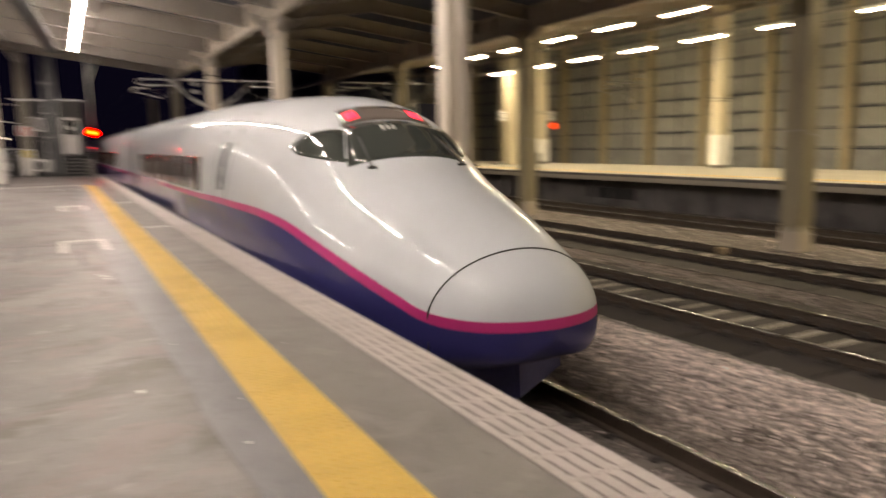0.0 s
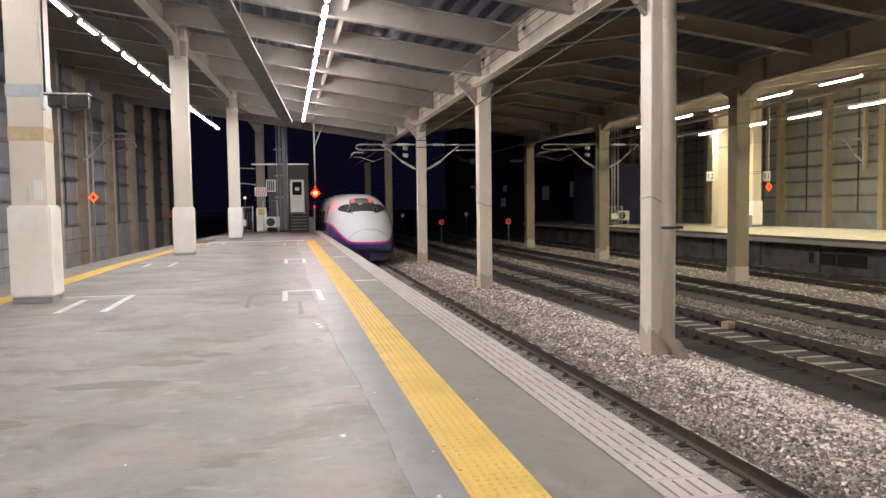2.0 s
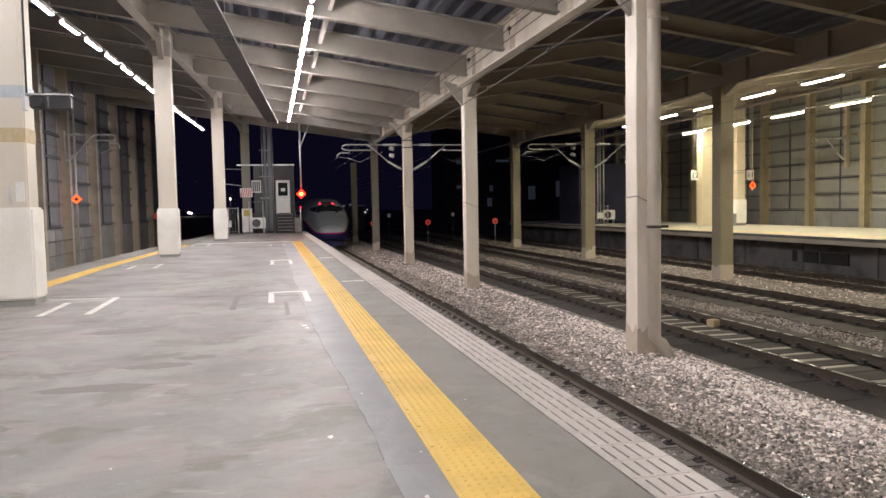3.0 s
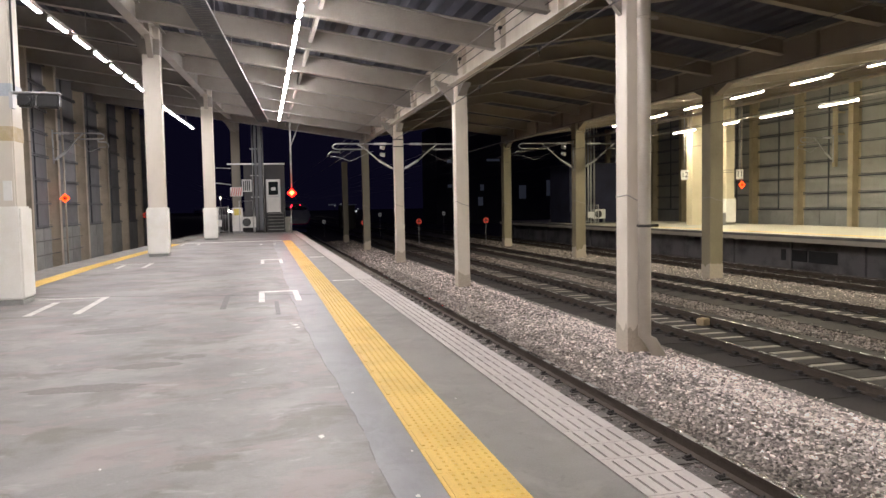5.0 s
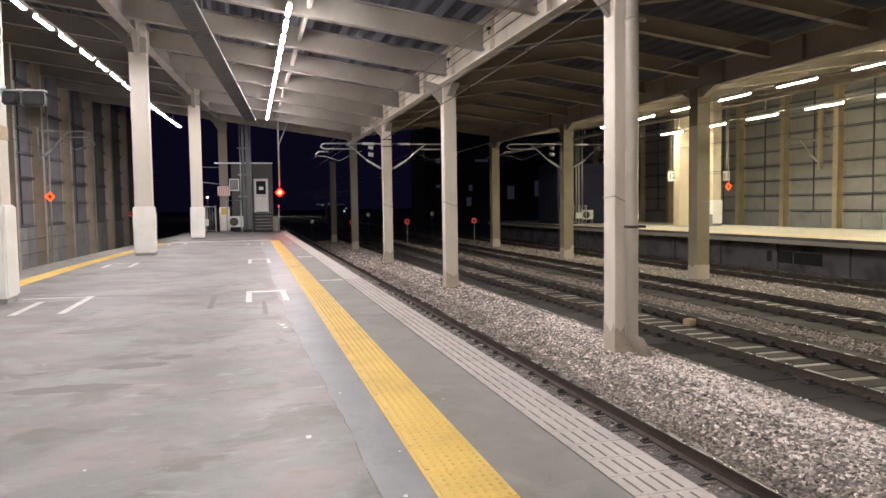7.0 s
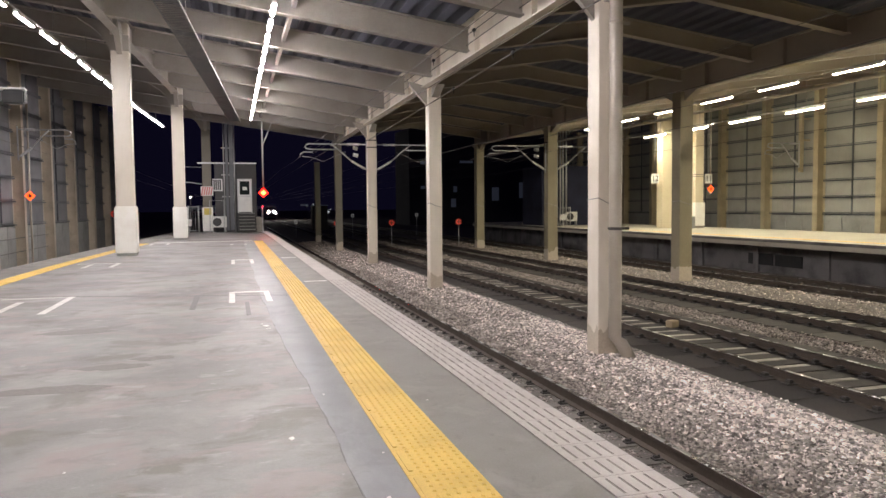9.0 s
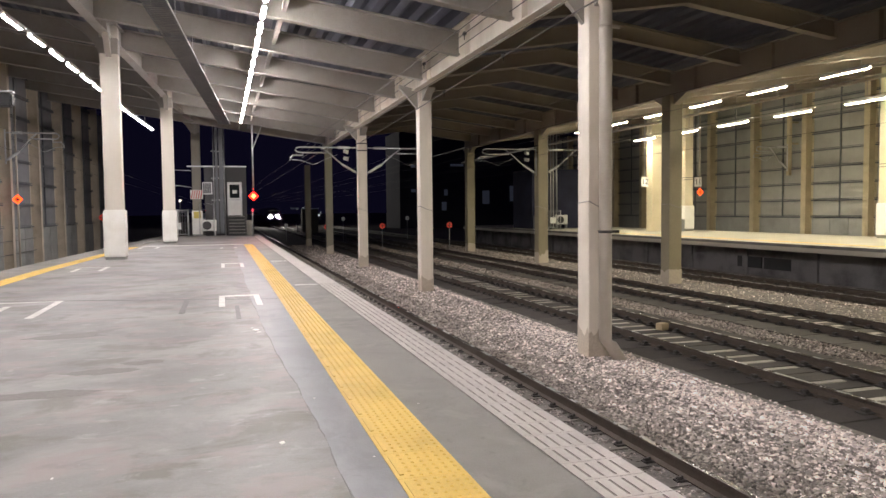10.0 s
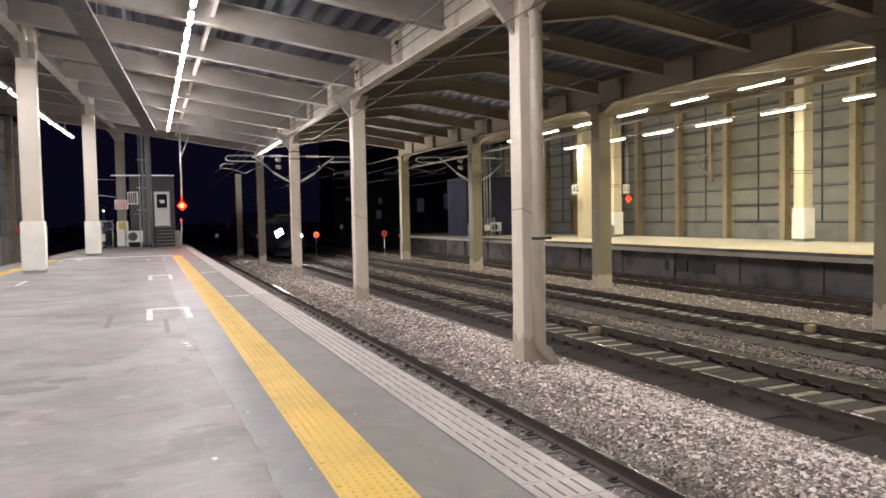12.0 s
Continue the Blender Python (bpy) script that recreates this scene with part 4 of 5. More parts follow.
def cable_tray():
    t = thing("cable_tray", "long grey ribbed cable tray hung under the roof", "cable tray")
    a, c = Vector((-1.5, 14.0, 5.95)), Vector((0.22, 39.5, 5.95))
    run = (c - a).normalized()
    side = Vector((run.y, -run.x, 0))
    start = a - run * 28
    n = 110
    length = (c - start).length
    for sgn in (-1, 1):
        b = bmesh.new()
        p, q = start + side * sgn * 0.27, c + side * sgn * 0.27
        vs = []
        for e in (p, q):
            for dz in (0.0, 0.05):
                vs += [b.verts.new(e + Vector((0, 0, dz)) - side * 0.008), b.verts.new(e + Vector((0, 0, dz)) + side * 0.008)]
        for f in ((0, 1, 3, 2), (4, 5, 7, 6), (0, 1, 5, 4), (2, 3, 7, 6), (0, 2, 6, 4), (1, 3, 7, 5)):
            b.faces.new([vs[i] for i in f])
        part("side_rail", b, M_TRAY if sgn < 0 else M_GALV, t)
    b = bmesh.new()
    for k in range(n * 3):
        p = start + run * (length * (k + 0.5) / (n * 3))
        vs = [b.verts.new(p + side * u * 0.262 + run * w * 0.04 + Vector((0, 0, 0.012 * dz))) for dz in (0, 1) for u, w in ((-1, -1), (1, -1), (1, 1), (-1, 1))]
        for f in ((3, 2, 1, 0), (4, 5, 6, 7), (0, 1, 5, 4), (1, 2, 6, 5), (2, 3, 7, 6), (3, 0, 4, 7)):
            b.faces.new([vs[i] for i in f])
    tagged(part("rung", b, M_TRAY, t), kind="stuff")
    for y in RAFTERS:
        if -12 < y < 39:
            p = start + run * ((y - start.y) / run.y)
            for sgn in (-1, 1):
                b = bmesh.new()
                tube(b, [p + side * sgn * 0.27, (p.x + sgn * 0.27, p.y, under(p.x) + 0.03)], 0.008, 6)
                part("hanger", b, M_GALV, t)
    return t


cable_tray()
bm = bmesh.new()
tube(bm, [(20.0, -15, 5.47), (20.0, 60, 5.47)], 0.07, 8)
for y in RAFTERS:
    tube(bm, [(20.0, y + 0.5, 5.5), (20.0, y + 0.5, under(20.0) + 0.03)], 0.015, 6)
solid("overhead_pipe", bm, M_PIPE, "pale pipe hung along the edge of the opposite platform", "pipe")
bm = bmesh.new()
tube(bm, [(17.4, -15, 6.0), (17.4, 60, 6.0)], 0.035, 6)
for y in RAFTERS[::2]:
    tube(bm, [(17.4, y + 0.5, 6.0), (17.4, y + 0.5, under(17.4) + 0.02)], 0.012, 6)
solid("overhead_pipe", bm, M_PIPE, "thin pale conduit hung beyond the girder", "pipe")


# ---- overhead line: brackets on the columns, wires ----
def bracket(x, y, side, weights=False, reach=1.0, lift=0.0):
    """A cantilever with two porcelain insulators that reaches over a track."""
    o = thing("catenary_bracket", "galvanised overhead line bracket with pale insulators fixed to a column", "overhead bracket", "overhead brackets", at=(x, y, lift))
    side *= reach

    def p(d, z):
        return (side * d, 0, z - 0.1)
    b = bmesh.new()
    tube(b, [p(0.0, 4.55), p(0.35, 4.55)], 0.03, 6)
    tube(b, [p(0.0, 3.35), p(0.12, 3.38)], 0.04, 6)
    tube(b, [p(0.0, 3.2), p(0.0, 4.7)], 0.035, 6)
    part("mount", b, M_GALV, o)
    b = bmesh.new()
    tube(b, [p(0.95, 4.55), p(2.75, 4.55), p(2.9, 4.5), p(2.96, 4.42), p(2.9, 4.33), p(2.75, 4.29), p(1.5, 4.29)], 0.032, 8)
    tube(b, [p(0.75, 3.75), p(1.35, 4.27), p(1.75, 4.55)], 0.032, 8)
    tube(b, [p(2.6, 4.29), p(2.6, 4.16), p(3.05, 4.16), p(3.18, 4.05), p(3.2, 3.92)], 0.03, 8)
    tube(b, [p(3.1, 3.95), p(2.7, 3.92), p(2.3, 3.78), p(2.1, 3.72)], 0.014, 6)
    tube(b, [p(2.1, 3.72), p(1.5, 4.0), p(1.0, 4.2)], 0.008, 5)
    part("arm", b, M_GALV, o)
    for (a, za), (c, zc) in (((0.35, 4.55), (0.95, 4.55)), ((0.12, 3.38), (0.75, 3.75))):
        b = bmesh.new()
        pts, rad = [], []
        for k in range(15):
            t = k / 14
            pts.append(p(a + (c - a) * t, za + (zc - za) * t))
            rad.append(0.075 if k % 2 else 0.04)
        tube(b, pts, rad, 12)
        part("insulator", b, M_INSUL, o, "ribbed pale insulator")
    if weights:
        for z in (4.62, 4.28):
            b = bmesh.new()
            box(b, -0.012, 0.465, -0.24, 0.215, z, z + 0.05)
            part("clamp_band", b, M_CLIP, o, "dark steel band round the column")
    for d, z in ((0.55, 4.24), (0.55, 3.9)) if weights else ():
        b = bmesh.new()
        tube(b, [(side * (d - 0.1), -0.05, z), (side * (d + 0.12), -0.05, z + 0.05)], [0.10, 0.085], 12)
        part("tension_weight", b, M_GALV, o)
    return o


for y in (35.1,):
    xc = COL_X[y]
    bracket(xc - 0.23, y - 0.1, -1, True)
    bracket(xc + 0.23, y - 0.1, 1)
    bracket(15.85 - 0.28, y - 0.6, -1, True)
    bracket(15.85 + 0.26, y - 0.6, 1)
bracket(-8.94, 35.7, 1, False, 0.72, 0.5)
bracket(30.78, 33.8, -1, False, 0.72, 0.3)
bm = bmesh.new()
box(bm, 30.8, 31.0, 33.7, 33.9, 3.15, 6.6, 0.01)
box(bm, 31.0, 31.5, 33.76, 33.84, 4.9, 5.0)
box(bm, 31.0, 31.5, 33.76, 33.84, 6.1, 6.2)
solid("drop_post", bm, M_POST, "ochre steel drop post that carries an overhead bracket", "post")


def wire(points, r, label):
    b = bmesh.new()
    tube(b, points, r, 5)
    return solid("overhead_wire", b, M_WIRE, label, "wire", "wires")


for tx in (3.83, 9.12, 13.48, 18.4, -7.4):
    wire([(tx, y, 3.78 + 0.0) for y in (-20, 40, 120, 220)], 0.007, "thin dark contact wire over the track")
    wire([(tx, y, z) for y, z in ((-20, 4.45), (7, 4.35), (35, 4.5), (46, 4.35), (58, 4.5), (120, 4.4), (220, 4.4))], 0.007, "thin dark carrier wire over the track")
wire([(6.12, -4, 4.95), (6.12, 11.9, 4.9), (6.22, 23.6, 4.72), (6.3, 35, 4.6)], 0.016, "dark feeder wire strung along the columns")
wire([(6.0, -4, 5.92), (6.0, 12, 5.88), (6.05, 35, 5.86), (6.1, 58, 5.86)], 0.012, "dark cable along the girder")
wire([(5.98, -4, 5.66), (5.98, 12, 5.62), (6.03, 35, 5.58), (6.1, 58, 5.6)], 0.012, "dark cable along the girder")

for x, y, z in ((6.0, 13.2, 5.88), (6.01, 17.7, 5.875), (6.02, 21.6, 5.87), (6.15, 15.4, 4.87), (6.19, 20.1, 4.79)):
    bm = bmesh.new()
    tube(bm, [(x, y - 0.09, z), (x, y - 0.04, z), (x, y + 0.04, z), (x, y + 0.09, z)], [0.02, 0.05, 0.05, 0.02], 10)
    tube(bm, [(x, y, z), (x, y, z - 0.16)], 0.012, 6)
    solid("cable_clamp", bm, M_BLACK, "small black clamp on an overhead cable", "cable clamp", "cable clamps")

for z in (0.22, -0.38):
    wire([(-8.98, y, z) for y in (-8, 20, 45, 60)], 0.022, "dark cable clipped along the rear wall base")

# ---- fittings on the nearest platform column ----
PX, PY = PCOLS[1]
tv = thing("camera_box", "black surveillance camera pair under a hood, strapped to the column", "camera", at=(PX - 0.06, PY + 0.05, 0))
bm = bmesh.new()
box(bm, 0.35, 1.0, -0.42, -0.22, 3.20, 3.225, 0.004)
box(bm, 0.31, 0.36, -0.4, -0.24, 2.98, 3.22)
part("hood", bm, M_GALV, tv, "grey metal hood")
bm = bmesh.new()
box(bm, 0.42, 0.66, -0.42, -0.24, 3.0, 3.19, 0.02)
tube(bm, [(0.54, -0.42, 3.09), (0.54, -0.46, 3.09)], 0.07, 14)
part("housing", bm, M_BLACK, tv)
bm = bmesh.new()
box(bm, 0.69, 0.99, -0.42, -0.24, 2.99, 3.19, 0.02)
part("housing", bm, M_BLACK, tv)
bm = bmesh.new()
box(bm, -0.198, 0.318, -0.303, 0.203, 3.17, 3.36)
strap = part("strap", bm, M_STRAP, tv, "grey blue band round the column")
bm = bmesh.new()
tube(bm, [(0.33, -0.2, 3.2), (0.335, -0.2, 4.6), (0.33, -0.2, 6.6)], 0.016, 8)
part("cable", bm, M_BLACK, tv)
for z0, z1, m, lab in ((2.50, 2.72, M_TAPE, "brown remains of tape round the column"),):
    bm = bmesh.new()
    box(bm, -0.254, 0.254, -0.249, 0.249, z0, z1)
    solid("tape", bm, m, lab, "tape").location = (PX, PY, 0)
bm = bmesh.new()
box(bm, 0.08, 0.2, -0.262, -0.246, 1.6, 1.9)
solid("notice", bm, M_SIGN, "small pale notice on the column", "notice").location = (PX, PY, 0)
bm = bmesh.new()
box(bm, -0.02, 0.03, -0.26, -0.246, 1.57, 1.83)
solid("notice", bm, M_ALU, "narrow pale label on the column", "notice").location = (PX, PY, 0)
# warning notices on the last column
LX, LY = PCOLS[4]
bm = bmesh.new()
box(bm, -0.36, 0.36, -0.28, -0.2455, 2.2, 2.75)
solid("notice", bm, M_SIGN, "pale board with faded red stripes on the last column", "notice").location = (LX, LY, 0)
bm = bmesh.new()
for k in range(5):
    extrude(bm, [(-0.34 + 0.13 * k, 2.22), (-0.28 + 0.13 * k, 2.22), (-0.18 + 0.13 * k, 2.73), (-0.24 + 0.13 * k, 2.73)], "y", -0.286, -0.2805)
solid("stripes", bm, M_RED, "faded red diagonal stripes on a board", "stripes").location = (LX, LY, 0)
bm = bmesh.new()
box(bm, -0.2, 0.2, -0.32, -0.3005, 1.05, 1.45)
solid("notice", bm, M_NOTICE, "yellow notice on the column guard", "notice").location = (LX, LY, 0)
bm = bmesh.new()
tube(bm, [(-1.74, 45.9, 2.9), (-2.4, 45.9, 3.0), (-3.3, 45.9, 3.05)], 0.03, 6)
tube(bm, [(-1.74, 45.9, 3.9), (-3.3, 45.9, 3.95)], 0.02, 6)
solid("lamp_arm", bm, M_GALV, "pale bracket arm between column and railing", "bracket")
small = thing("yard_lamp", "small white lamp on a post far behind the railing", "lamp", at=(-2.55, 48.5, 0))
bm = bmesh.new()
tube(bm, [(0, 0.1, -1.5), (0, 0.1, 2.3)], 0.03, 6)
part("post", bm, M_DARK, small)
bm = bmesh.new()
bmesh.ops.create_icosphere(bm, subdivisions=1, radius=0.07, matrix=Matrix.Translation((0, 0, 2.15)))
part("bulb", bm, M_SMALL_LIGHT, small)


for x, z, r in ((9.72, 1.74, 0.10), (10.57, 1.92, 0.07), (12.64, 0.85, 0.16), (12.2, 0.5, 0.10), (12.9, 1.2, 0.08)):
    far_lamp = thing("yard_lamp", "small white lamp on a post far along the line", "lamp", "far yard lamps", at=(x, 100.0, 0))
    bm = bmesh.new()
    tube(bm, [(0, 0.12, -1.5), (0, 0.12, z)], 0.04, 6)
    part("post", bm, M_DARK, far_lamp)
    bm = bmesh.new()
    bmesh.ops.create_icosphere(bm, subdivisions=1, radius=r, matrix=Matrix.Translation((0, 0, z)))
    part("bulb", bm, M_YARD, far_lamp)


# ---- lit markers and signs by the tracks ----
def diamond(x, y, z, top, base, size, label):
    s = thing("marker_lamp", label, "signal lamp", "marker lamps", at=(x, y, 0))
    b = bmesh.new()
    tube(b, [(0, 0.06, base), (0, 0.06, top)], 0.045, 8)
    part("post", b, M_PIPE, s)
    b = bmesh.new()
    extrude(b, [(-size, z), (0, z - size), (size, z), (0, z + size)], "y", -0.02, 0.012)
    part("lens", b, M_DIM_LED, s, "glowing orange diamond rim")
    b = bmesh.new()
    k = size * 0.5
    extrude(b, [(-k, z), (0, z - k), (k, z), (0, z + k)], "y", -0.028, -0.0205)
    part("core", b, M_BLACK, s, "dark middle of the diamond")
    return s


diamond(-8.65, 36.1, 2.06, 6.5, BED_Z - 0.1, 0.21, "orange glowing diamond marker on a tall post by the rear track")
diamond(27.43, 37.1, 2.3, 7.25, 2.0, 0.22, "orange glowing diamond marker hung on the opposite platform")


def round_sign(x, y, z):
    s = thing("round_sign", "round red sign with a dark cross on a thin post", "track sign", "round red signs", at=(x, y, 0))
    b = bmesh.new()
    tube(b, [(0, 0.03, BED_Z - 0.1), (0, 0.03, z)], 0.025, 6)
    part("post", b, M_GALV, s)
    b = bmesh.new()
    tube(b, [(0, -0.01, z), (0, 0.01, z)], 0.21, 20)
    disc = part("disc", b, M_DISC_GLOW, s, "red disc with a faint added glow")
    b = bmesh.new()
    box(b, -0.17, 0.17, -0.018, -0.0125, z - 0.03, z + 0.03)
    box(b, -0.03, 0.03, -0.024, -0.0185, z - 0.17, z + 0.17)
    part("cross", b, M_BLACK, disc, "dark cross")
    return s


# The discs are no lamps; a weak emission makes them show in the dark.
M_DISC_GLOW = glow("red sign face with its own glow", (0.8, 0.08, 0.05), 0.22)
for x, y, z in ((6.75, 49.0, 0.35), (11.3, 52.6, 0.26), (15.7, 50.0, 0.29), (-7.55, 52.0, 1.14)):
    round_sign(x, y, z)


def plate_sign(x, y, z):
    s = thing("plate_sign", "small square white plate on a thin post", "track sign", "small plates", at=(x, y, 0))
    b = bmesh.new()
    tube(b, [(0, 0.03, BED_Z - 0.1), (0, 0.03, z)], 0.02, 6)
    part("post", b, M_GALV, s)
    b = bmesh.new()
    box(b, -0.14, 0.14, -0.01, 0.01, z - 0.16, z + 0.16)
    pl = part("plate", b, M_PLATEGLOW, s, "pale plate with added glow")
    b = bmesh.new()
    box(b, -0.05, 0.05, -0.018, -0.0125, z - 0.08, z + 0.08)
    part("mark", b, M_INK, pl, "dark bar")
    return s


# Plates get a faint emission of their own in place of light falling on them.
M_PLATEGLOW = glow("pale plate with added glow", (0.6, 0.6, 0.62), 0.10)
for x, y, z in ((5.75, 70.0, 0.07), (11.17, 70.0, 0.63), (17.59, 70.0, 0.62)):
    plate_sign(x, y, z)


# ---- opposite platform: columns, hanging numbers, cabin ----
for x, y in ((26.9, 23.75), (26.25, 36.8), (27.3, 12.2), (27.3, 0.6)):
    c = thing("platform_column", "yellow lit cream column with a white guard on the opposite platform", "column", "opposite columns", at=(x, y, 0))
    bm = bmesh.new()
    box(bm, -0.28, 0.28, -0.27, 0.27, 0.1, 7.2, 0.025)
    part("shaft", bm, M_WARM_LIT_CREAM, c)
    bm = bmesh.new()
    box(bm, -0.345, 0.345, -0.335, 0.335, 0.14, 1.5, 0.03)
    part("guard", bm, M_GUARD, c, "smooth white guard box round the foot")
    bm = bmesh.new()
    box(bm, -0.3, 0.3, -0.29, 0.29, 0.0, 0.139)
    part("footing", bm, M_SIDE, c)
    bm = bmesh.new()
    for z in (3.0, 3.12):
        box(bm, -0.288, 0.288, -0.278, 0.278, z, z + 0.03)
    part("band", bm, M_GIRT, c)
bm = bmesh.new()
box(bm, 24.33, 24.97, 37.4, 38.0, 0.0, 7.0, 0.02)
solid("pillar", bm, M_WARM_LIT_CREAM, "pale pillar coloured as warmly lit on the opposite platform", "column")
bm = bmesh.new()
box(bm, 25.0, 25.6, 36.0, 36.5, 0.0, 0.7, 0.02)
solid("equipment_box", bm, M_WALLBASE, "grey equipment box beside a column", "box")


def number_sign(x, y, z, text, top):
    s = thing("number_sign", "white square platform number sign hung on a thin rod", "platform sign", "platform numbers", at=(x, y, 0))
    b = bmesh.new()
    tube(b, [(0, 0, z + 0.25), (0, 0, top)], 0.02, 6)
    part("rod", b, M_GALV, s)
    b = bmesh.new()
    box(b, -0.24, 0.24, -0.03, 0.03, z - 0.28, z + 0.28, 0.01)
    board = part("board", b, M_SIGN, s)
    cu = bpy.data.curves.new("number", "FONT")
    cu.body, cu.size, cu.align_x, cu.align_y, cu.extrude = text, 0.46, "CENTER", "CENTER", 0.003
    tmp = bpy.data.objects.new("number", cu)
    me = bpy.data.meshes.new_from_object(tmp)
    bpy.data.objects.remove(tmp)
    ob = new("number", me)
    ob.parent, ob.location, ob.rotation_euler = board, (0, -0.036, z), (math.pi / 2, 0, 0)
    me.materials.append(M_INK)
    return s


number_sign(23.66, 37.15, 2.91, "12", 6.72)
number_sign(27.3, 37.15, 2.91, "11", 7.25)


def far_cabin():
    c = thing("end_cabin", "dark cabin with conduits at the end of the opposite platform", "cabin")
    b = bmesh.new()
    box(b, 20.9, 25.5, 47.0, 50.5, 0.0, 4.2)
    part("body", b, M_NIGHT_CABIN, c)
    for x in (22.0, 22.25, 22.45, 22.7):
        b = bmesh.new()
        tube(b, [(x, 46.85, 0.0), (x, 46.85, 6.6)], 0.06, 8)
        part("conduit", b, M_GALV, c)
    for k in range(5):
        b = bmesh.new()
        box(b, 20.9, 21.7, 45.6 + 0.25 * k, 46.9, 0.19 * k, 0.19 * k + 0.185)
        part("step", b, M_GIRT, c)
    return c


far_cabin()
air_unit(22.75, 46.2)
fence(21.2, 22.3, 45.4, 1.3)
# Black blocks on the wall stand in for the shade inside two openings.
for y in (23.2, 24.8):
    bm = bmesh.new()
    box(bm, FAR_EDGE + 1.24, FAR_EDGE + 1.297, y, y + 1.45, -1.17, -0.70)
    solid("vent_opening", bm, M_BLACK, "wall opening under the opposite platform, its shade a black block", "opening", kind="structure")
for k, y in enumerate(np.arange(-20, 60, 3.8)):
    bm = bmesh.new()
    box(bm, FAR_EDGE + 1.2, FAR_EDGE + 1.296, y, y + 0.3, -1.6, -0.28)
    solid("wall_rib", bm, M_SHADED_CONCRETE, "concrete rib on the wall under the platform", "wall rib", kind="structure")

# ---- the night beyond the roof ----
town = thing("far_building", "dark building far beyond the tracks with a few dim windows", "building")
bm = bmesh.new()
box(bm, 27, 62, 112, 122, -1.5, 14)
part("wall", bm, M_TOWN, town)
for x, z, w, h in ((34.3, 2.0, 0.8, 1.4), (34.6, 4.2, 0.6, 1.0), (41.5, 3.4, 1.2, 2.2), (46.4, 4.0, 1.4, 2.6), (29.2, 4.5, 0.7, 0.5), (29.2, 8.4, 0.7, 0.5), (36.5, 8.6, 2.2, 0.4)):
    bm = bmesh.new()
    box(bm, x - w / 2, x + w / 2, 111.9, 111.99, z - h / 2, z + h / 2)
    part("window", bm, M_WINDOW_GLOW, town, "dim grey lit window")
shed = thing("signal_hut", "small trackside hut with lit edges far along the line", "hut")
bm = bmesh.new()
box(bm, 9.9, 11.9, 95.0, 97.0, -1.5, 1.7)
part("wall", bm, M_DARK, shed)
bm = bmesh.new()
box(bm, 8.4, 9.4, 94.9, 94.98, 1.7, 1.9)
box(bm, 9.8, 12.0, 94.9, 94.98, 1.70, 1.78)
part("lamp_strip", bm, M_WINDOW_GLOW, shed)


# ---- trains ----
NOSE_TOP = [(0, 0.98), (0.05, 1.16), (0.15, 1.32), (0.3, 1.46), (0.55, 1.61), (1.2, 1.86), (2.0, 2.17), (2.6, 2.38), (2.95, 2.53), (3.3, 2.75), (3.65, 2.98), (4.0, 3.15),
            (4.5, 3.27), (5.2, 3.36), (6.5, 3.42), (8.0, 3.45), (10.0, 3.47), (26, 3.50)]
NOSE_HALF = [(0, 0.02), (0.05, 0.30), (0.15, 0.52), (0.3, 0.71), (0.55, 0.89), (1.0, 1.08), (1.6, 1.27), (2.3, 1.44), (3.2, 1.57), (4.5, 1.66), (7, 1.69), (26, 1.69)]
NOSE_BOTTOM = [(0, 0.88), (0.05, 0.74), (0.2, 0.64), (0.6, 0.54), (1.5, 0.42), (3, 0.32), (26, 0.30)]
NOSE_POWER = [(0, 2.0), (1.0, 2.05), (3.0, 2.12), (4.5, 2.35), (6.5, 2.9), (9.0, 3.7), (26, 4.0)]
NOSE_BELT = [(0, 0.96), (1, 0.98), (4, 1.1), (7, 1.3), (26, 1.3)]


def smooth_table(table):
    """A curve through the table that keeps its rise (monotone cubic)."""
    xs, vs = np.array([a for a, _ in table], float), np.array([c for _, c in table], float)
    d = np.diff(vs) / np.diff(xs)
    m = np.concatenate([[d[0]], np.where(d[:-1] * d[1:] > 0, 2 * d[:-1] * d[1:] / np.where(np.abs(d[:-1] + d[1:]) > 1e-9, d[:-1] + d[1:], 1), 0), [d[-1]]])

    def at(s):
        s = min(max(s, xs[0]), xs[-1])
        i = min(int(np.searchsorted(xs, s, "right")) - 1, len(xs) - 2)
        h = xs[i + 1] - xs[i]
        t = (s - xs[i]) / h
        return float(vs[i] * (1 + 2 * t) * (1 - t) ** 2 + m[i] * h * t * (1 - t) ** 2 + vs[i + 1] * t * t * (3 - 2 * t) + m[i + 1] * h * t * t * (t - 1))
    return at


n_top, n_half, n_bot, n_pow, n_belt = [smooth_table(t) for t in (NOSE_TOP, NOSE_HALF, NOSE_BOTTOM, NOSE_POWER, NOSE_BELT)]


def skin_top(s, x):
    """Point on the upper skin, s metres behind the tip and x to the side, z from the rail."""
    w, h, zc, p = n_half(s), n_top(s), n_belt(s), n_pow(s)
    u = min(abs(x) / w, 0.9999)
    z = zc + (h - zc) * (1 - u ** p) ** (1 / p)
    return Vector((x, s, z))


def skin_side(s, z, side, lift=0.0):
    w, h, zc, p = n_half(s), n_top(s), n_belt(s), n_pow(s)
    u = min(max((z - zc) / (h - zc), 0), 0.9999)
    return Vector((side * (w * (1 - u ** p) ** (1 / p) + lift), s, z))


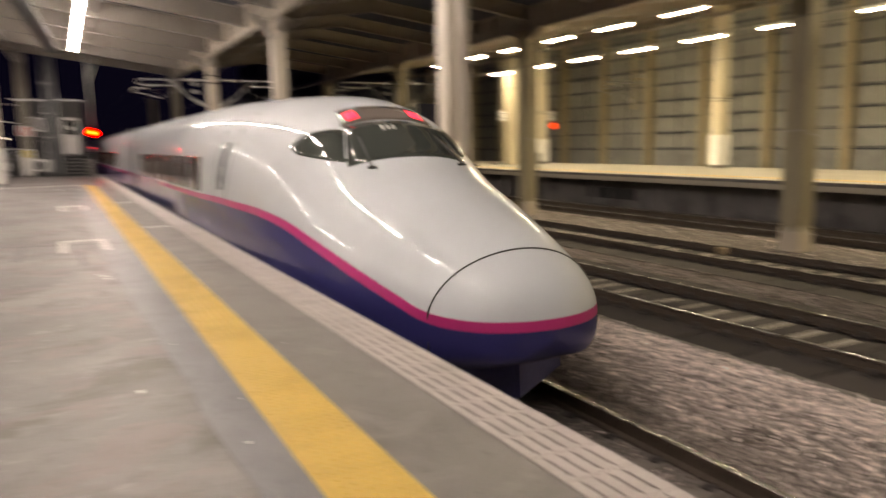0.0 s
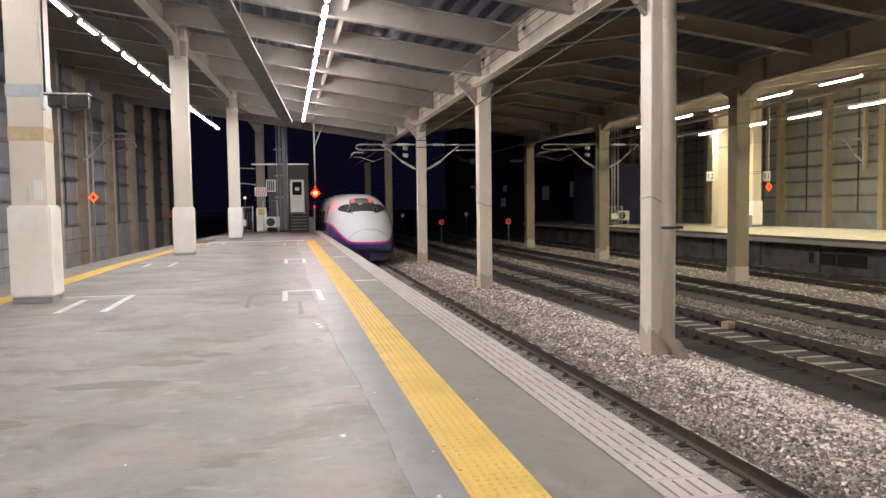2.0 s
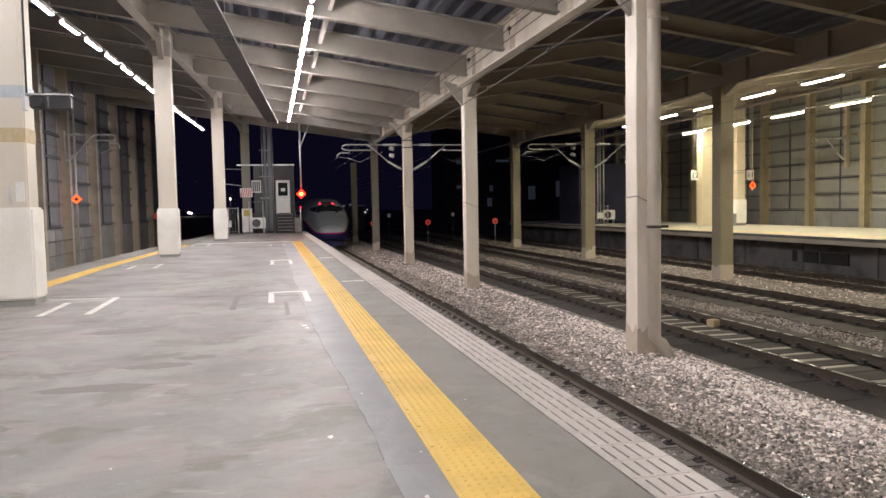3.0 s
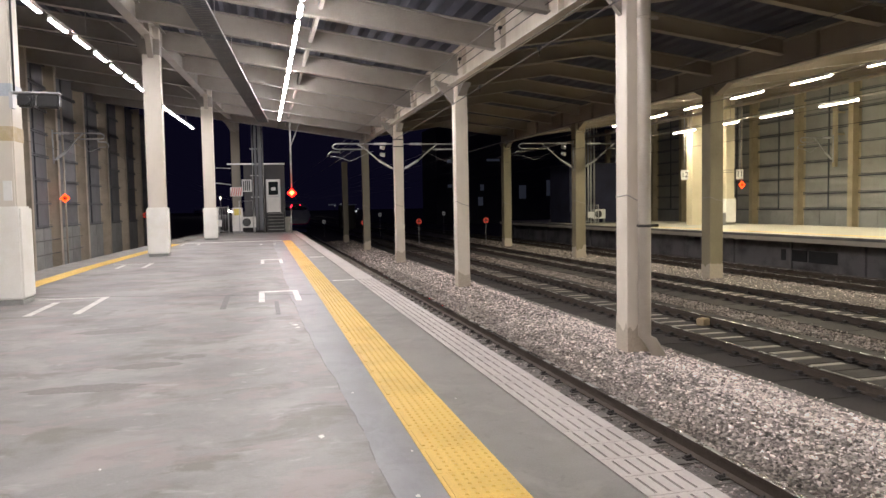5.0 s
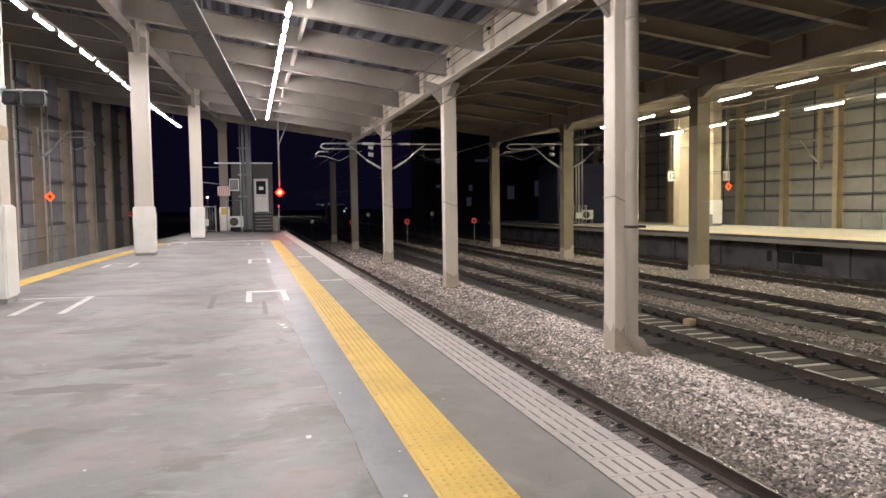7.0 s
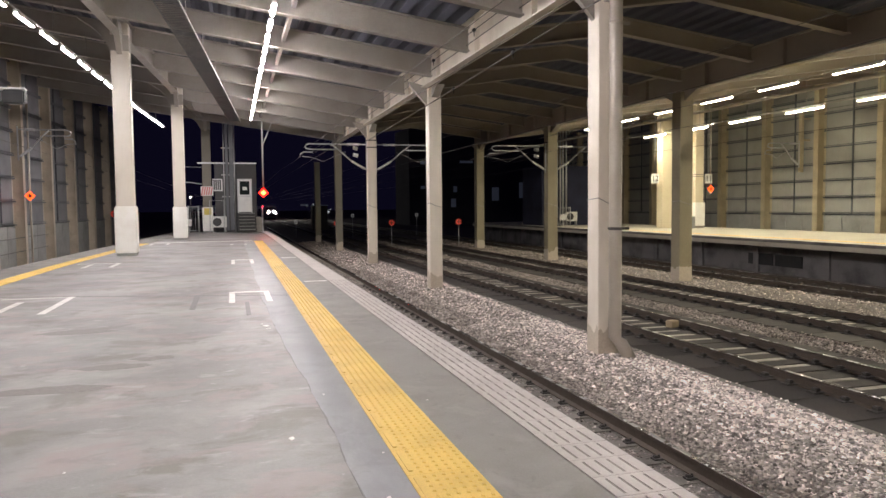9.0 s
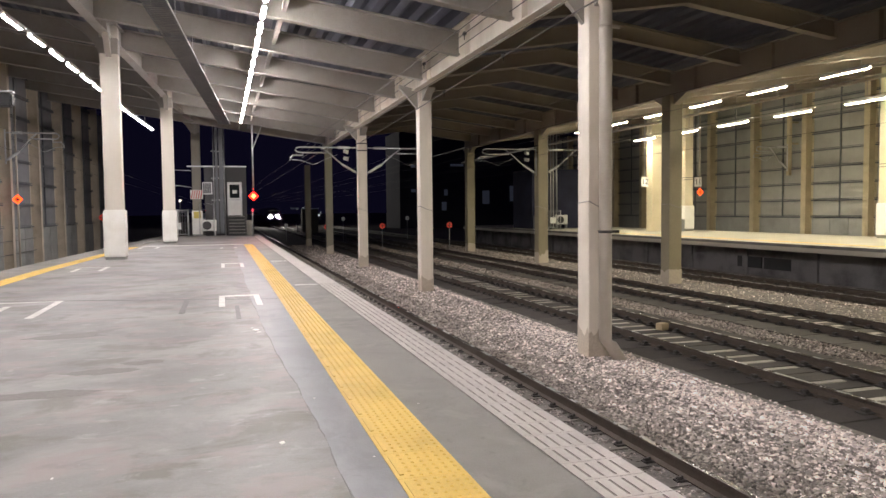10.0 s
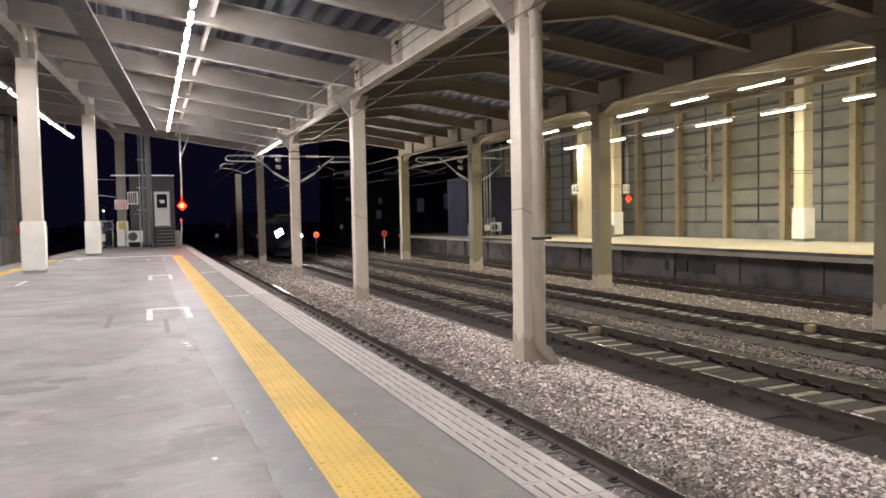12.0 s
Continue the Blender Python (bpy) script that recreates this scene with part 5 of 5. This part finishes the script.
def nose_body(b, s_end=25.0):
    ss = [0, 0.02, 0.05, 0.1, 0.16, 0.23, 0.3, 0.4, 0.5, 0.65, 0.8, 1.0, 1.25, 1.5, 1.8, 2.1, 2.4, 2.65, 2.85, 3.0, 3.2, 3.4, 3.6, 3.8, 4.0, 4.25, 4.5, 4.9, 5.3, 5.8, 6.3, 7, 8, 9, 10, s_end]
    nseg = 20
    rings = []
    for s in ss:
        w, h, zb, zc, p = n_half(s), n_top(s), n_bot(s), n_belt(s), n_pow(s)
        pts = []
        for k in range(-nseg, nseg + 1):
            a = math.pi / 2 * k / nseg
            if k >= 0:
                x, z = w * max(math.cos(a), 0) ** (2 / p), zc + (h - zc) * math.sin(a) ** (2 / p)
            else:
                q, keep = 3.0 + 5.0 * min(1, max(0, (s - 2) / 3)), 0.55 + 0.35 * min(1, max(0, (s - 2) / 3))
                x, z = w * (keep + (1 - keep) * max(math.cos(a), 0) ** (2 / q)), zc - (zc - zb) * (-math.sin(a)) ** (2 / q)
            pts.append((x, z))
        ring = [b.verts.new((x, s, z)) for x, z in pts] + [b.verts.new((-x, s, z)) for x, z in reversed(pts[:-1])]
        rings.append(ring)
    for a, c in zip(rings, rings[1:]):
        n = len(a)
        for k in range(n):
            f = b.faces.new((a[k], a[(k + 1) % n], c[(k + 1) % n], c[k]))
            f.smooth = True
    b.faces.new(rings[0])
    b.faces.new(rings[-1])


def patch(b, grid, out=0.006, thick=0.012):
    """A curved pane over a grid of points, laid proud of the skin."""
    n, m = len(grid), len(grid[0])
    pts = np.array([[tuple(p) for p in row] for row in grid])
    du, dv = np.gradient(pts, axis=0), np.gradient(pts, axis=1)
    nor = np.cross(du, dv)
    nor /= np.linalg.norm(nor, axis=2, keepdims=True) + 1e-9
    mid = nor[n // 2][m // 2]
    centre = pts.mean(axis=(0, 1)) - np.array((0, pts[:, :, 1].mean() + 2.0, 1.0))
    if np.dot(mid, centre) < 0:
        nor = -nor
    vs = [[b.verts.new(pts[i][j] + nor[i][j] * out) for j in range(m)] for i in range(n)]
    lo = [[b.verts.new(pts[i][j] - nor[i][j] * thick) for j in range(m)] for i in range(n)]
    for i in range(n - 1):
        for j in range(m - 1):
            f = b.faces.new((vs[i][j], vs[i + 1][j], vs[i + 1][j + 1], vs[i][j + 1]))
            f.smooth = True
    rim = [(i, 0) for i in range(n)] + [(n - 1, j) for j in range(1, m)] + [(i, m - 1) for i in range(n - 2, -1, -1)] + [(0, j) for j in range(m - 2, 0, -1)]
    for (i, j), (k, l) in zip(rim, rim[1:] + rim[:1]):
        b.faces.new((vs[i][j], vs[k][l], lo[k][l], lo[i][j]))


def grid_of(fn, n=9, m=9):
    return [[fn(i / (n - 1), j / (m - 1)) for j in range(m)] for i in range(n)]


def lead_car(parent, lamps, lamp_label, lamp_at):
    b = bmesh.new()
    nose_body(b)
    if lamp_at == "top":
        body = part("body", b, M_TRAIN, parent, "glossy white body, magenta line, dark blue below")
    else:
        body = part("body", b, M_UNLIT_TRAIN, parent, "nose and body coloured dark as unlit")
    # windscreen, lamp band and quarter lights
    b = bmesh.new()
    patch(b, grid_of(lambda u, v: skin_top(2.87 + 0.16 * (2 * v - 1) ** 2 + u * (0.72 - 0.12 * (2 * v - 1) ** 2), (2 * v - 1) * (0.80 - 0.20 * u))))
    part("windscreen", b, M_CARGLASS, body, "dark curved windscreen")
    b = bmesh.new()
    patch(b, grid_of(lambda u, v: skin_top(3.62 + 0.03 * (2 * v - 1) ** 2 + u * 0.38, (2 * v - 1) * (0.64 - 0.07 * u)), 5, 9))
    part("lamp_band", b, M_BANDGLASS, body, "brown grey band above the windscreen")
    if lamp_at == "top":
        for k in range(3):
            b = bmesh.new()
            patch(b, grid_of(lambda u, v, k=k: skin_top(3.42 + 0.08 * u, -0.18 + 0.075 * k + 0.04 * v), 3, 3), 0.014)
            part("marking_bar", b, M_SIGN, body, "small pale bar on the windscreen")
    for side in (-1, 1):
        b = bmesh.new()

        def quarter(u, v, side=side):
            s = 3.12 + u * 0.92
            inner = 0.815 - 0.20 * min(1, max(0, s - 3.09) / 0.54)
            low = 2.44 + 0.13 * u + 0.25 * max(0, u - 0.75)
            high = skin_top(s, inner).z
            if s > 3.62:
                top = skin_top(3.62, 0.645).z
                k = (s - 3.62) / 0.42
                high = 2.68 + (top - 2.68) * math.sqrt(max(0, 1 - k * k))
            return skin_side(s, low + (max(high, low + 0.02) - low) * v, side)
        patch(b, grid_of(quarter, 15, 7))
        part("quarter_window", b, M_CARGLASS, body, "dark rounded side windscreen")
        b = bmesh.new()
        if lamp_at == "top":
            patch(b, grid_of(lambda u, v, side=side: skin_top(3.73 + 0.17 * u, side * (0.37 + 0.16 * v)), 4, 4), 0.012)
        else:
            patch(b, grid_of(lambda u, v, side=side: skin_top(0.95 + 0.8 * u, side * (0.42 + 0.46 * v)), 4, 4), 0.012)
        part("lamp", b, lamps, body, lamp_label)
        b = bmesh.new()
        p0 = skin_top(2.80, side * 0.60)
        tube(b, [p0 + Vector((0, -0.01, 0.02)), p0 + Vector((0, 0.0, 0.05)), skin_top(3.35, side * 0.52) + Vector((0, 0, 0.03))], 0.014, 6)
        tube(b, [p0 + Vector((-0.05, -0.03, 0.02)), p0 + Vector((0.05, -0.03, 0.02))], 0.02, 6)
        part("wiper", b, M_BLACK, body)
    # seam of the coupler cover: back over the top, forward to the sides
    b = bmesh.new()
    line = []
    for k in range(33):
        a = math.pi * k / 32
        s = 0.60 + 0.10 * abs(math.cos(a)) ** 2.2
        x = -math.cos(a) * n_half(s) * 0.985
        line.append(skin_top(s, x) + Vector((0, -0.002, 0.002)))
    first, last = line[0], line[-1]
    line = [first + Vector((0, 0, -0.45))] + line + [last + Vector((0, 0, -0.45))]
    tube(b, line, 0.009, 5)
    part("cover_seam", b, M_BLACK, body, "thin dark seam of the coupler cover")
    # plough
    b = bmesh.new()
    for side in (-1, 1):
        vs = [b.verts.new(p) for p in ((0, 0.62, 0.62), (side * 0.85, 1.1, 0.55), (side * 0.98, 1.25, 0.14), (0, 0.6, 0.14), (0, 0.9, 0.62), (side * 0.85, 1.4, 0.55), (side * 0.98, 1.5, 0.14), (0, 0.85, 0.14))]
        for q in ((0, 1, 2, 3), (4, 5, 6, 7), (0, 1, 5, 4), (2, 3, 7, 6), (1, 2, 6, 5)):
            b.faces.new([vs[i] for i in q])
    part("plough", b, M_PLOUGH if lamp_at == "top" else M_UNLIT_TRAIN, body, "dark blue snow plough under the nose")
    side_fittings(body, 8.1, 7, 6.0, 25.0)


def side_fittings(body, s_win, count, s_door, s_end):
    """Windows, door lines and skirts along both sides."""
    for side in (-1, 1):
        for k in range(count):
            b = bmesh.new()
            s0 = s_win + 1.44 * k
            patch(b, grid_of(lambda u, v, s0=s0, side=side: skin_side(s0 + 1.2 * u, 1.90 + 0.60 * v, side), 3, 5), 0.005)
            part("window", b, M_TRAINWINDOW, body, "dark brown tinted window")
        for s0 in (s_door, s_end - 5.2):
            b = bmesh.new()
            for ds in (0.0, 0.82):
                patch(b, grid_of(lambda u, v, s0=s0 + ds, side=side: skin_side(s0 + 0.03 * u, 1.15 + 2.0 * v, side), 2, 9), 0.004)
            part("door_gap", b, M_BLACK, body, "dark door joint")
            b = bmesh.new()
            patch(b, grid_of(lambda u, v, s0=s0, side=side: skin_side(s0 + 0.30 + 0.22 * u, 2.0 + 0.72 * v, side), 3, 5), 0.006)
            part("door_window", b, M_CARGLASS, body, "narrow dark door window")


# Arriving train: the night around it is put into a dark body colour.
M_UNLIT_TRAIN = surface("navy train paint darkened as unlit", (0.02, 0.022, 0.05), 0.4, grain=30, stain=1, vary=0.05, bump=0, coat=0.4, moving=True)
M_PLOUGH = surface("dark blue plough paint", (0.05, 0.05, 0.17), 0.4, grain=30, stain=2, bump=0.03, moving=True)
M_TRAINWINDOW = glass("brown tinted coach glass", (0.05, 0.032, 0.026), 0.08)
M_UNDER = surface("dark underfloor", (0.02, 0.02, 0.022), 0.7, grain=30, stain=2, bump=0.1, moving=True)


def coach(parent, s0, length):
    b = bmesh.new()
    prof = []
    nseg = 16
    for k in range(-nseg, nseg + 1):
        a = math.pi / 2 * k / nseg
        p = 4.0 if k >= 0 else 8.0
        z = 1.3 + 2.2 * math.sin(a) ** (2 / p) if k >= 0 else 1.3 - 1.0 * (-math.sin(a)) ** (2 / p)
        x = 1.69 * (max(math.cos(a), 0) ** (2 / p) if k >= 0 else 0.9 + 0.1 * max(math.cos(a), 0) ** (2 / p))
        prof.append((x, z))
    prof = prof + [(-x, z) for x, z in reversed(prof[:-1])]
    extrude(b, prof, "y", s0, s0 + length)
    body = part("coach_body", b, M_TRAIN, parent, "white and dark blue coach")
    for side in (-1, 1):
        for k in range(12):
            w = bmesh.new()
            sa = s0 + 3.0 + 1.6 * k
            patch(w, grid_of(lambda u, v, sa=sa, side=side: Vector((side * 1.675, sa + 1.3 * u, 1.93 + 0.6 * v)), 2, 2), 0.02)
            part("window", w, M_TRAINWINDOW, body, "dark brown tinted window")
    return body


def running_gear(parent, s0):
    b = bmesh.new()
    box(b, -1.2, 1.2, s0 - 2.0, s0 + 2.0, 0.35, 0.9)
    bogie = part("bogie", b, M_UNDER, parent, "dark bogie frame")
    for ds in (-1.25, 1.25):
        for side in (-1, 1):
            b = bmesh.new()
            tube(b, [(side * 0.68, s0 + ds, 0.43), (side * 0.80, s0 + ds, 0.43)], 0.43, 24)
            part("wheel", b, M_RAIL, bogie, "steel wheel")


def bullet_train(label, lamps, lamp_label, lamp_at, cars):
    t = thing("train", label, "train")
    lead_car(t, lamps, lamp_label, lamp_at)
    running_gear(t, 5.0)
    running_gear(t, 21.5)
    for k in range(cars):
        s0 = 25.45 + 25.0 * k
        coach(t, s0, 24.5)
        g = bmesh.new()
        box(g, -1.3, 1.3, s0 - 0.44, s0 - 0.01, 0.9, 3.4)
        part("gangway", g, M_UNDER, t, "dark gangway between the cars")
        running_gear(t, s0 + 3.5)
        running_gear(t, s0 + 21.0)
    return t


departing = bullet_train("white and blue bullet train with magenta line, red tail lamps lit", M_TAIL, "red lit tail lamp", "top", 3)
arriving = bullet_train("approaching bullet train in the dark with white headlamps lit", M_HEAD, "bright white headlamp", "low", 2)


def motions():
    x = TRACKS["platform"]
    # the tip follows 3.8 m behind the tail lamps
    run = [(0.0, 8.92), (0.1, 10.26), (0.2, 11.61), (0.3, 12.97), (0.4, 14.33), (0.5, 15.69), (0.7, 18.5), (1.0, 22.83), (1.5, 30.15), (2.0, 37.4), (2.5, 44.7), (3.0, 52.2),
           (3.2, 55.2), (4.8, 78.0), (5.2, 83.5), (6.0, 95.5), (7.2, 115.0), (9.0, 148.0), (12.0, 205.0)]
    side = [(0, 0), (3.2, 0), (4.8, -0.12), (5.2, -0.22), (6.0, -0.65), (7.2, -1.9), (9.0, -5.0), (12.0, -13.0)]

    def aside(t):
        return float(np.interp(t, [a for a, _ in side], [c for _, c in side]))
    walk(departing, [(t, pose(x + aside(t), y - 3.8, RAIL_Z, 0, 0, 0 if t < 3.3 else math.degrees(math.atan2(aside(t - 0.4) - aside(t), 6.0)))) for t, y in run])
    x = TRACKS["through"]
    run = [(0.0, 570.0), (2.0, 484.0), (4.0, 398.0), (6.0, 311.5), (7.2, 259.6), (8.0, 225.0), (9.0, 181.5), (9.5, 159.8), (10.0, 137.5), (10.5, 115.5), (11.0, 92.8), (11.3, 79.0), (11.6, 66.5), (11.8, 59.0), (12.0, 51.7)]
    # far out the line comes in from a curve behind the cabin
    def curve(y):
        return -0.0009 * max(0.0, y - 195.0) ** 2
    walk(arriving, [(t, pose(x + curve(y), y - 1.45, RAIL_Z, 0, 0, math.degrees(math.atan2(curve(y) - curve(y + 10.0), 10.0)))) for t, y in run])


# ---- pieces: tactile tiles, edge plates, sleepers, clips, mats, stones ----
def tile(b):
    box(b, 0.0, 0.376, 0.002, 0.398, -0.015, 0.003)
    for i in range(6):
        for j in range(6):
            x, y, r = 0.085 + i * 0.052, 0.035 + j * 0.065, 0.016
            lo = [b.verts.new((x + r * math.cos(a), y + r * math.sin(a) * 1.3, 0.003)) for a in (0.4, 1.97, 3.54, 5.11)]
            hi = [b.verts.new((x + 0.6 * r * math.cos(a), y + 0.8 * r * math.sin(a), 0.009)) for a in (0.4, 1.97, 3.54, 5.11)]
            b.faces.new(hi)
            for k in range(4):
                b.faces.new((lo[k], lo[(k + 1) % 4], hi[(k + 1) % 4], hi[k]))
    box(b, 0.022, 0.045, 0.05, 0.35, 0.003, 0.009)


def plate(b):
    box(b, 0.0, 0.363, 0.002, 0.253, -0.02, -0.004)
    for x0, x1 in ((0.0, 0.052), (0.068, 0.126), (0.142, 0.200), (0.216, 0.274), (0.290, 0.363)):
        box(b, x0, x1, 0.002, 0.253, -0.003, 0.004)
    for y0, y1 in ((0.002, 0.030), (0.226, 0.253)):
        box(b, 0.0005, 0.3625, y0, y1, -0.0025, 0.0036)


TILE = shape(tile, M_YELLOW)
for k in range(92):
    piece("tactile_tile", TILE, platform, (0.836, -4.4 + 0.4 * k, 0.0))
for k in range(92):
    y = -4.4 + 0.4 * k
    x, x2 = bend(y, LEFT_YELLOW), bend(y + 0.4, LEFT_YELLOW)
    if y < 32:
        piece("tactile_tile", TILE, platform, (x - 0.378, y, 0.0), -math.atan2(x2 - x, 0.4))
PLATE = shape(plate, M_PLATE)
bm = bmesh.new()
box(bm, 1.735, EDGE - 0.003, -8.0, 13.99, -0.02, -0.0035)
part("groove_bed", bm, M_GROOVE, platform)
for k in range(86):
    piece("edge_plate", PLATE, platform, (1.735, -7.94 + 0.255 * k, 0.0))


def sleeper(b):
    box(b, -1.2, 1.2, -0.12, 0.12, -0.16, 0.0, 0.012)


def clip(b):
    box(b, -0.10, 0.10, -0.085, 0.085, 0.0, 0.035, 0.008)
    box(b, -0.045, 0.045, -0.055, 0.055, 0.035, 0.09, 0.012)


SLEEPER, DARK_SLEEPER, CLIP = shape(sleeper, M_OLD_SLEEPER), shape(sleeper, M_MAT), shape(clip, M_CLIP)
PALE = shape(lambda b: box(b, -0.33, 0.33, -0.075, 0.075, -0.02, 0.004, 0.006), M_PALE_SLEEPER)


def small_clip(b):
    box(b, -0.06, 0.06, -0.05, 0.05, 0.0, 0.022, 0.006)
    box(b, -0.05, 0.01, -0.025, 0.025, 0.022, 0.05, 0.008)
    tube(b, [(0.02, 0, 0.022), (0.02, 0, 0.062)], 0.013, 6)


SMALL_CLIP = shape(small_clip, M_CLIP)
MAT_IN = shape(lambda b: box(b, -0.55, 0.55, -0.17, 0.17, -0.05, 0.0, 0.006), M_MAT)
MAT_OUT = shape(lambda b: box(b, -0.42, 0.42, -0.52, 0.52, -0.05, 0.0, 0.008), M_MAT)
TOP = RAIL_Z - 0.174
for name, cx in TRACKS.items():
    ob = TRACK_OBS[name]
    covered = name in ("through", "second through")
    step = 0.533 if covered else 0.6
    y = 3.3 - step * 19
    far = bmesh.new()
    while y < 75:
        near = y < (40 if name != "opposite" else 8)
        if near:
            piece("sleeper", DARK_SLEEPER if covered else SLEEPER, ob, (cx, y, TOP))
        else:
            box(far, cx - 1.2, cx + 1.2, y - 0.12, y + 0.12, TOP - 0.1, TOP)
        if covered and y < 45:
            piece("mat", MAT_IN, ob, (cx, y + step / 2, TOP + 0.012))
            if random.random() < 0.85:
                piece("sleeper_top", PALE, ob, (cx + 0.1 + random.uniform(-0.12, 0.12), y + random.uniform(-0.02, 0.02), TOP + 0.006), random.uniform(-0.03, 0.03))
        for dx in (-0.7525 - 0.13, -0.7525 + 0.13, 0.7525 - 0.13, 0.7525 + 0.13):
            if y < 26 and name != "opposite":
                piece("rail_clip", CLIP if covered else SMALL_CLIP, ob, (cx + dx, y, TOP))
            elif y < 60:
                box(far, cx + dx - 0.06, cx + dx + 0.06, y - 0.05, y + 0.05, TOP + 0.001, TOP + 0.07)
        y += step
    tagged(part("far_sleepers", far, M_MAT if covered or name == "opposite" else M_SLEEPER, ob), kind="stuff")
    if covered:
        for k in range(62):
            yy = -7.06 + 1.066 * k
            for sx in (-1.27, 1.27):
                m = piece("mat", MAT_OUT, ob, (cx + sx, yy + random.uniform(-0.01, 0.01), TOP + 0.016))
                m.rotation_euler = (random.uniform(-0.012, 0.012), random.uniform(-0.02, 0.02), random.uniform(-0.01, 0.01))
for x, y in ((9.62, 14.35), (14.05, 12.2)):
    bm = bmesh.new()
    box(bm, -0.12, 0.12, -0.1, 0.1, 0.0, 0.16, 0.015)
    blk = solid("timber_block", bm, M_WOOD, "pale block lying between the rails", "block")
    blk.location = (x, y, TOP + 0.012)
    blk.rotation_euler = (0, 0, 0.3)


def stones(name, label, regions, material):
    """Broken stone: many small angular lumps, thinner with distance."""
    rng = np.random.default_rng(7)
    base = np.array([(1, 0, 0), (-1, 0, 0), (0, 1, 0), (0, -1, 0), (0, 0, 1), (0, 0, -1)], float)
    tri = np.array([(0, 2, 4), (2, 1, 4), (1, 3, 4), (3, 0, 4), (2, 0, 5), (1, 2, 5), (3, 1, 5), (0, 3, 5)])
    spots = []
    for x0, x1, y0, y1, count, size, height in regions:
        xy = np.column_stack([rng.uniform(x0, x1, count), y0 + (y1 - y0) * rng.random(count), rng.uniform(0.7, 1.5, count) * size])
        spots.append(np.column_stack([xy, [height(x) for x in xy[:, 0]]]))
    p = np.concatenate(spots)
    n = len(p)
    v = base[None] * rng.uniform(0.55, 1.15, (n, 6, 1)) + rng.normal(0, 0.22, (n, 6, 3))
    v *= rng.uniform(0.6, 1.3, (n, 1, 3))
    lie = rng.uniform(0.5, 0.8, (n, 1))
    ang = rng.uniform(0, math.tau, (n, 3))
    for ax, (i, j) in enumerate(((0, 1), (1, 2), (0, 2))):
        c, q = np.cos(ang[:, ax])[:, None], np.sin(ang[:, ax])[:, None]
        a, d = v[:, :, i].copy(), v[:, :, j].copy()
        v[:, :, i], v[:, :, j] = c * a - q * d, q * a + c * d
    v[:, :, 2] *= lie
    v = v * p[:, None, 2:3] + np.column_stack([p[:, 0], p[:, 1], p[:, 3] + p[:, 2] * rng.uniform(-0.15, 0.6, n)])[:, None, :]
    faces = (tri[None] + 6 * np.arange(n)[:, None, None]).reshape(-1, 3)
    me = bpy.data.meshes.new(name)
    me.vertices.add(n * 6)
    me.vertices.foreach_set("co", v.reshape(-1))
    me.loops.add(len(faces) * 3)
    me.loops.foreach_set("vertex_index", faces.reshape(-1).astype(np.int32))
    me.polygons.add(len(faces))
    me.polygons.foreach_set("loop_start", np.arange(0, len(faces) * 3, 3, dtype=np.int32))
    me.polygons.foreach_set("loop_total", np.full(len(faces), 3, np.int32))
    me.update(calc_edges=True)
    me.validate()
    me.materials.append(material)
    return tagged(new(name, me), label, "ballast", kind="stuff")


def mound(x):
    return float(np.interp(x, [2.2, 5.0, 5.5, 6.9, 7.3], [BED_Z, BED_Z, -1.36, -1.36, -1.40]))


def flat(x):
    return BED_Z


stones("ballast_stones", "loose grey and pink broken stone beside the tracks", [
    (6.35, 7.3, 3.0, 16.0, 19000, 0.030, mound), (5.7, 6.35, 3.0, 16.0, 5500, 0.029, mound), (7.28, 7.5, 3.0, 30.0, 700, 0.02, lambda x: -1.375 if x < 7.41 else BED_Z + 0.03), (5.2, 5.7, 3.0, 16.0, 2200, 0.028, mound), (5.6, 7.3, 16.0, 32.0, 11000, 0.030, mound), (5.2, 7.3, 32.0, 60.0, 5000, 0.037, mound), (5.3, 7.5, -6.0, 3.0, 9000, 0.03, mound),
    (14.9, 17.3, 8.0, 35.0, 2500, 0.028, lambda x: -1.42)], M_STONE)
stones("dusty_stones", "rust dusted broken stone close to the rails", [
    (4.66, 5.5, 3.0, 16.0, 15000, 0.024, mound), (5.3, 6.45, 3.0, 16.0, 15000, 0.027, mound), (6.4, 7.2, 3.0, 16.0, 5000, 0.026, mound), (4.66, 6.9, 16.0, 32.0, 18000, 0.032, mound), (4.66, 7.3, 32.0, 60.0, 14000, 0.036, mound), (2.6, 5.4, -6.0, 3.5, 8000, 0.03, lambda x: BED_Z - 0.015),
    (2.6, 4.5, 3.5, 20.0, 15000, 0.026, lambda x: BED_Z - 0.015), (2.6, 4.5, 20.0, 40.0, 4000, 0.038, lambda x: BED_Z - 0.015),
    (14.9, 17.3, 8.0, 35.0, 22000, 0.028, lambda x: -1.42), (14.9, 17.3, 35.0, 60.0, 6000, 0.05, lambda x: -1.42),
    (10.9, 11.9, 4.0, 30.0, 14000, 0.027, flat), (10.9, 11.9, 30.0, 60.0, 3500, 0.045, flat)], M_DUSTY)
bm = bmesh.new()
extrude(bm, [(7.30, BED_Z - 0.05), (7.41, BED_Z - 0.05), (7.41, -1.37), (7.30, -1.37)], "y", -10, 70)
solid("kerb", bm, M_SLEEPER, "low dusty concrete kerb between ballast and covered track", "kerb", kind="structure")


motions()
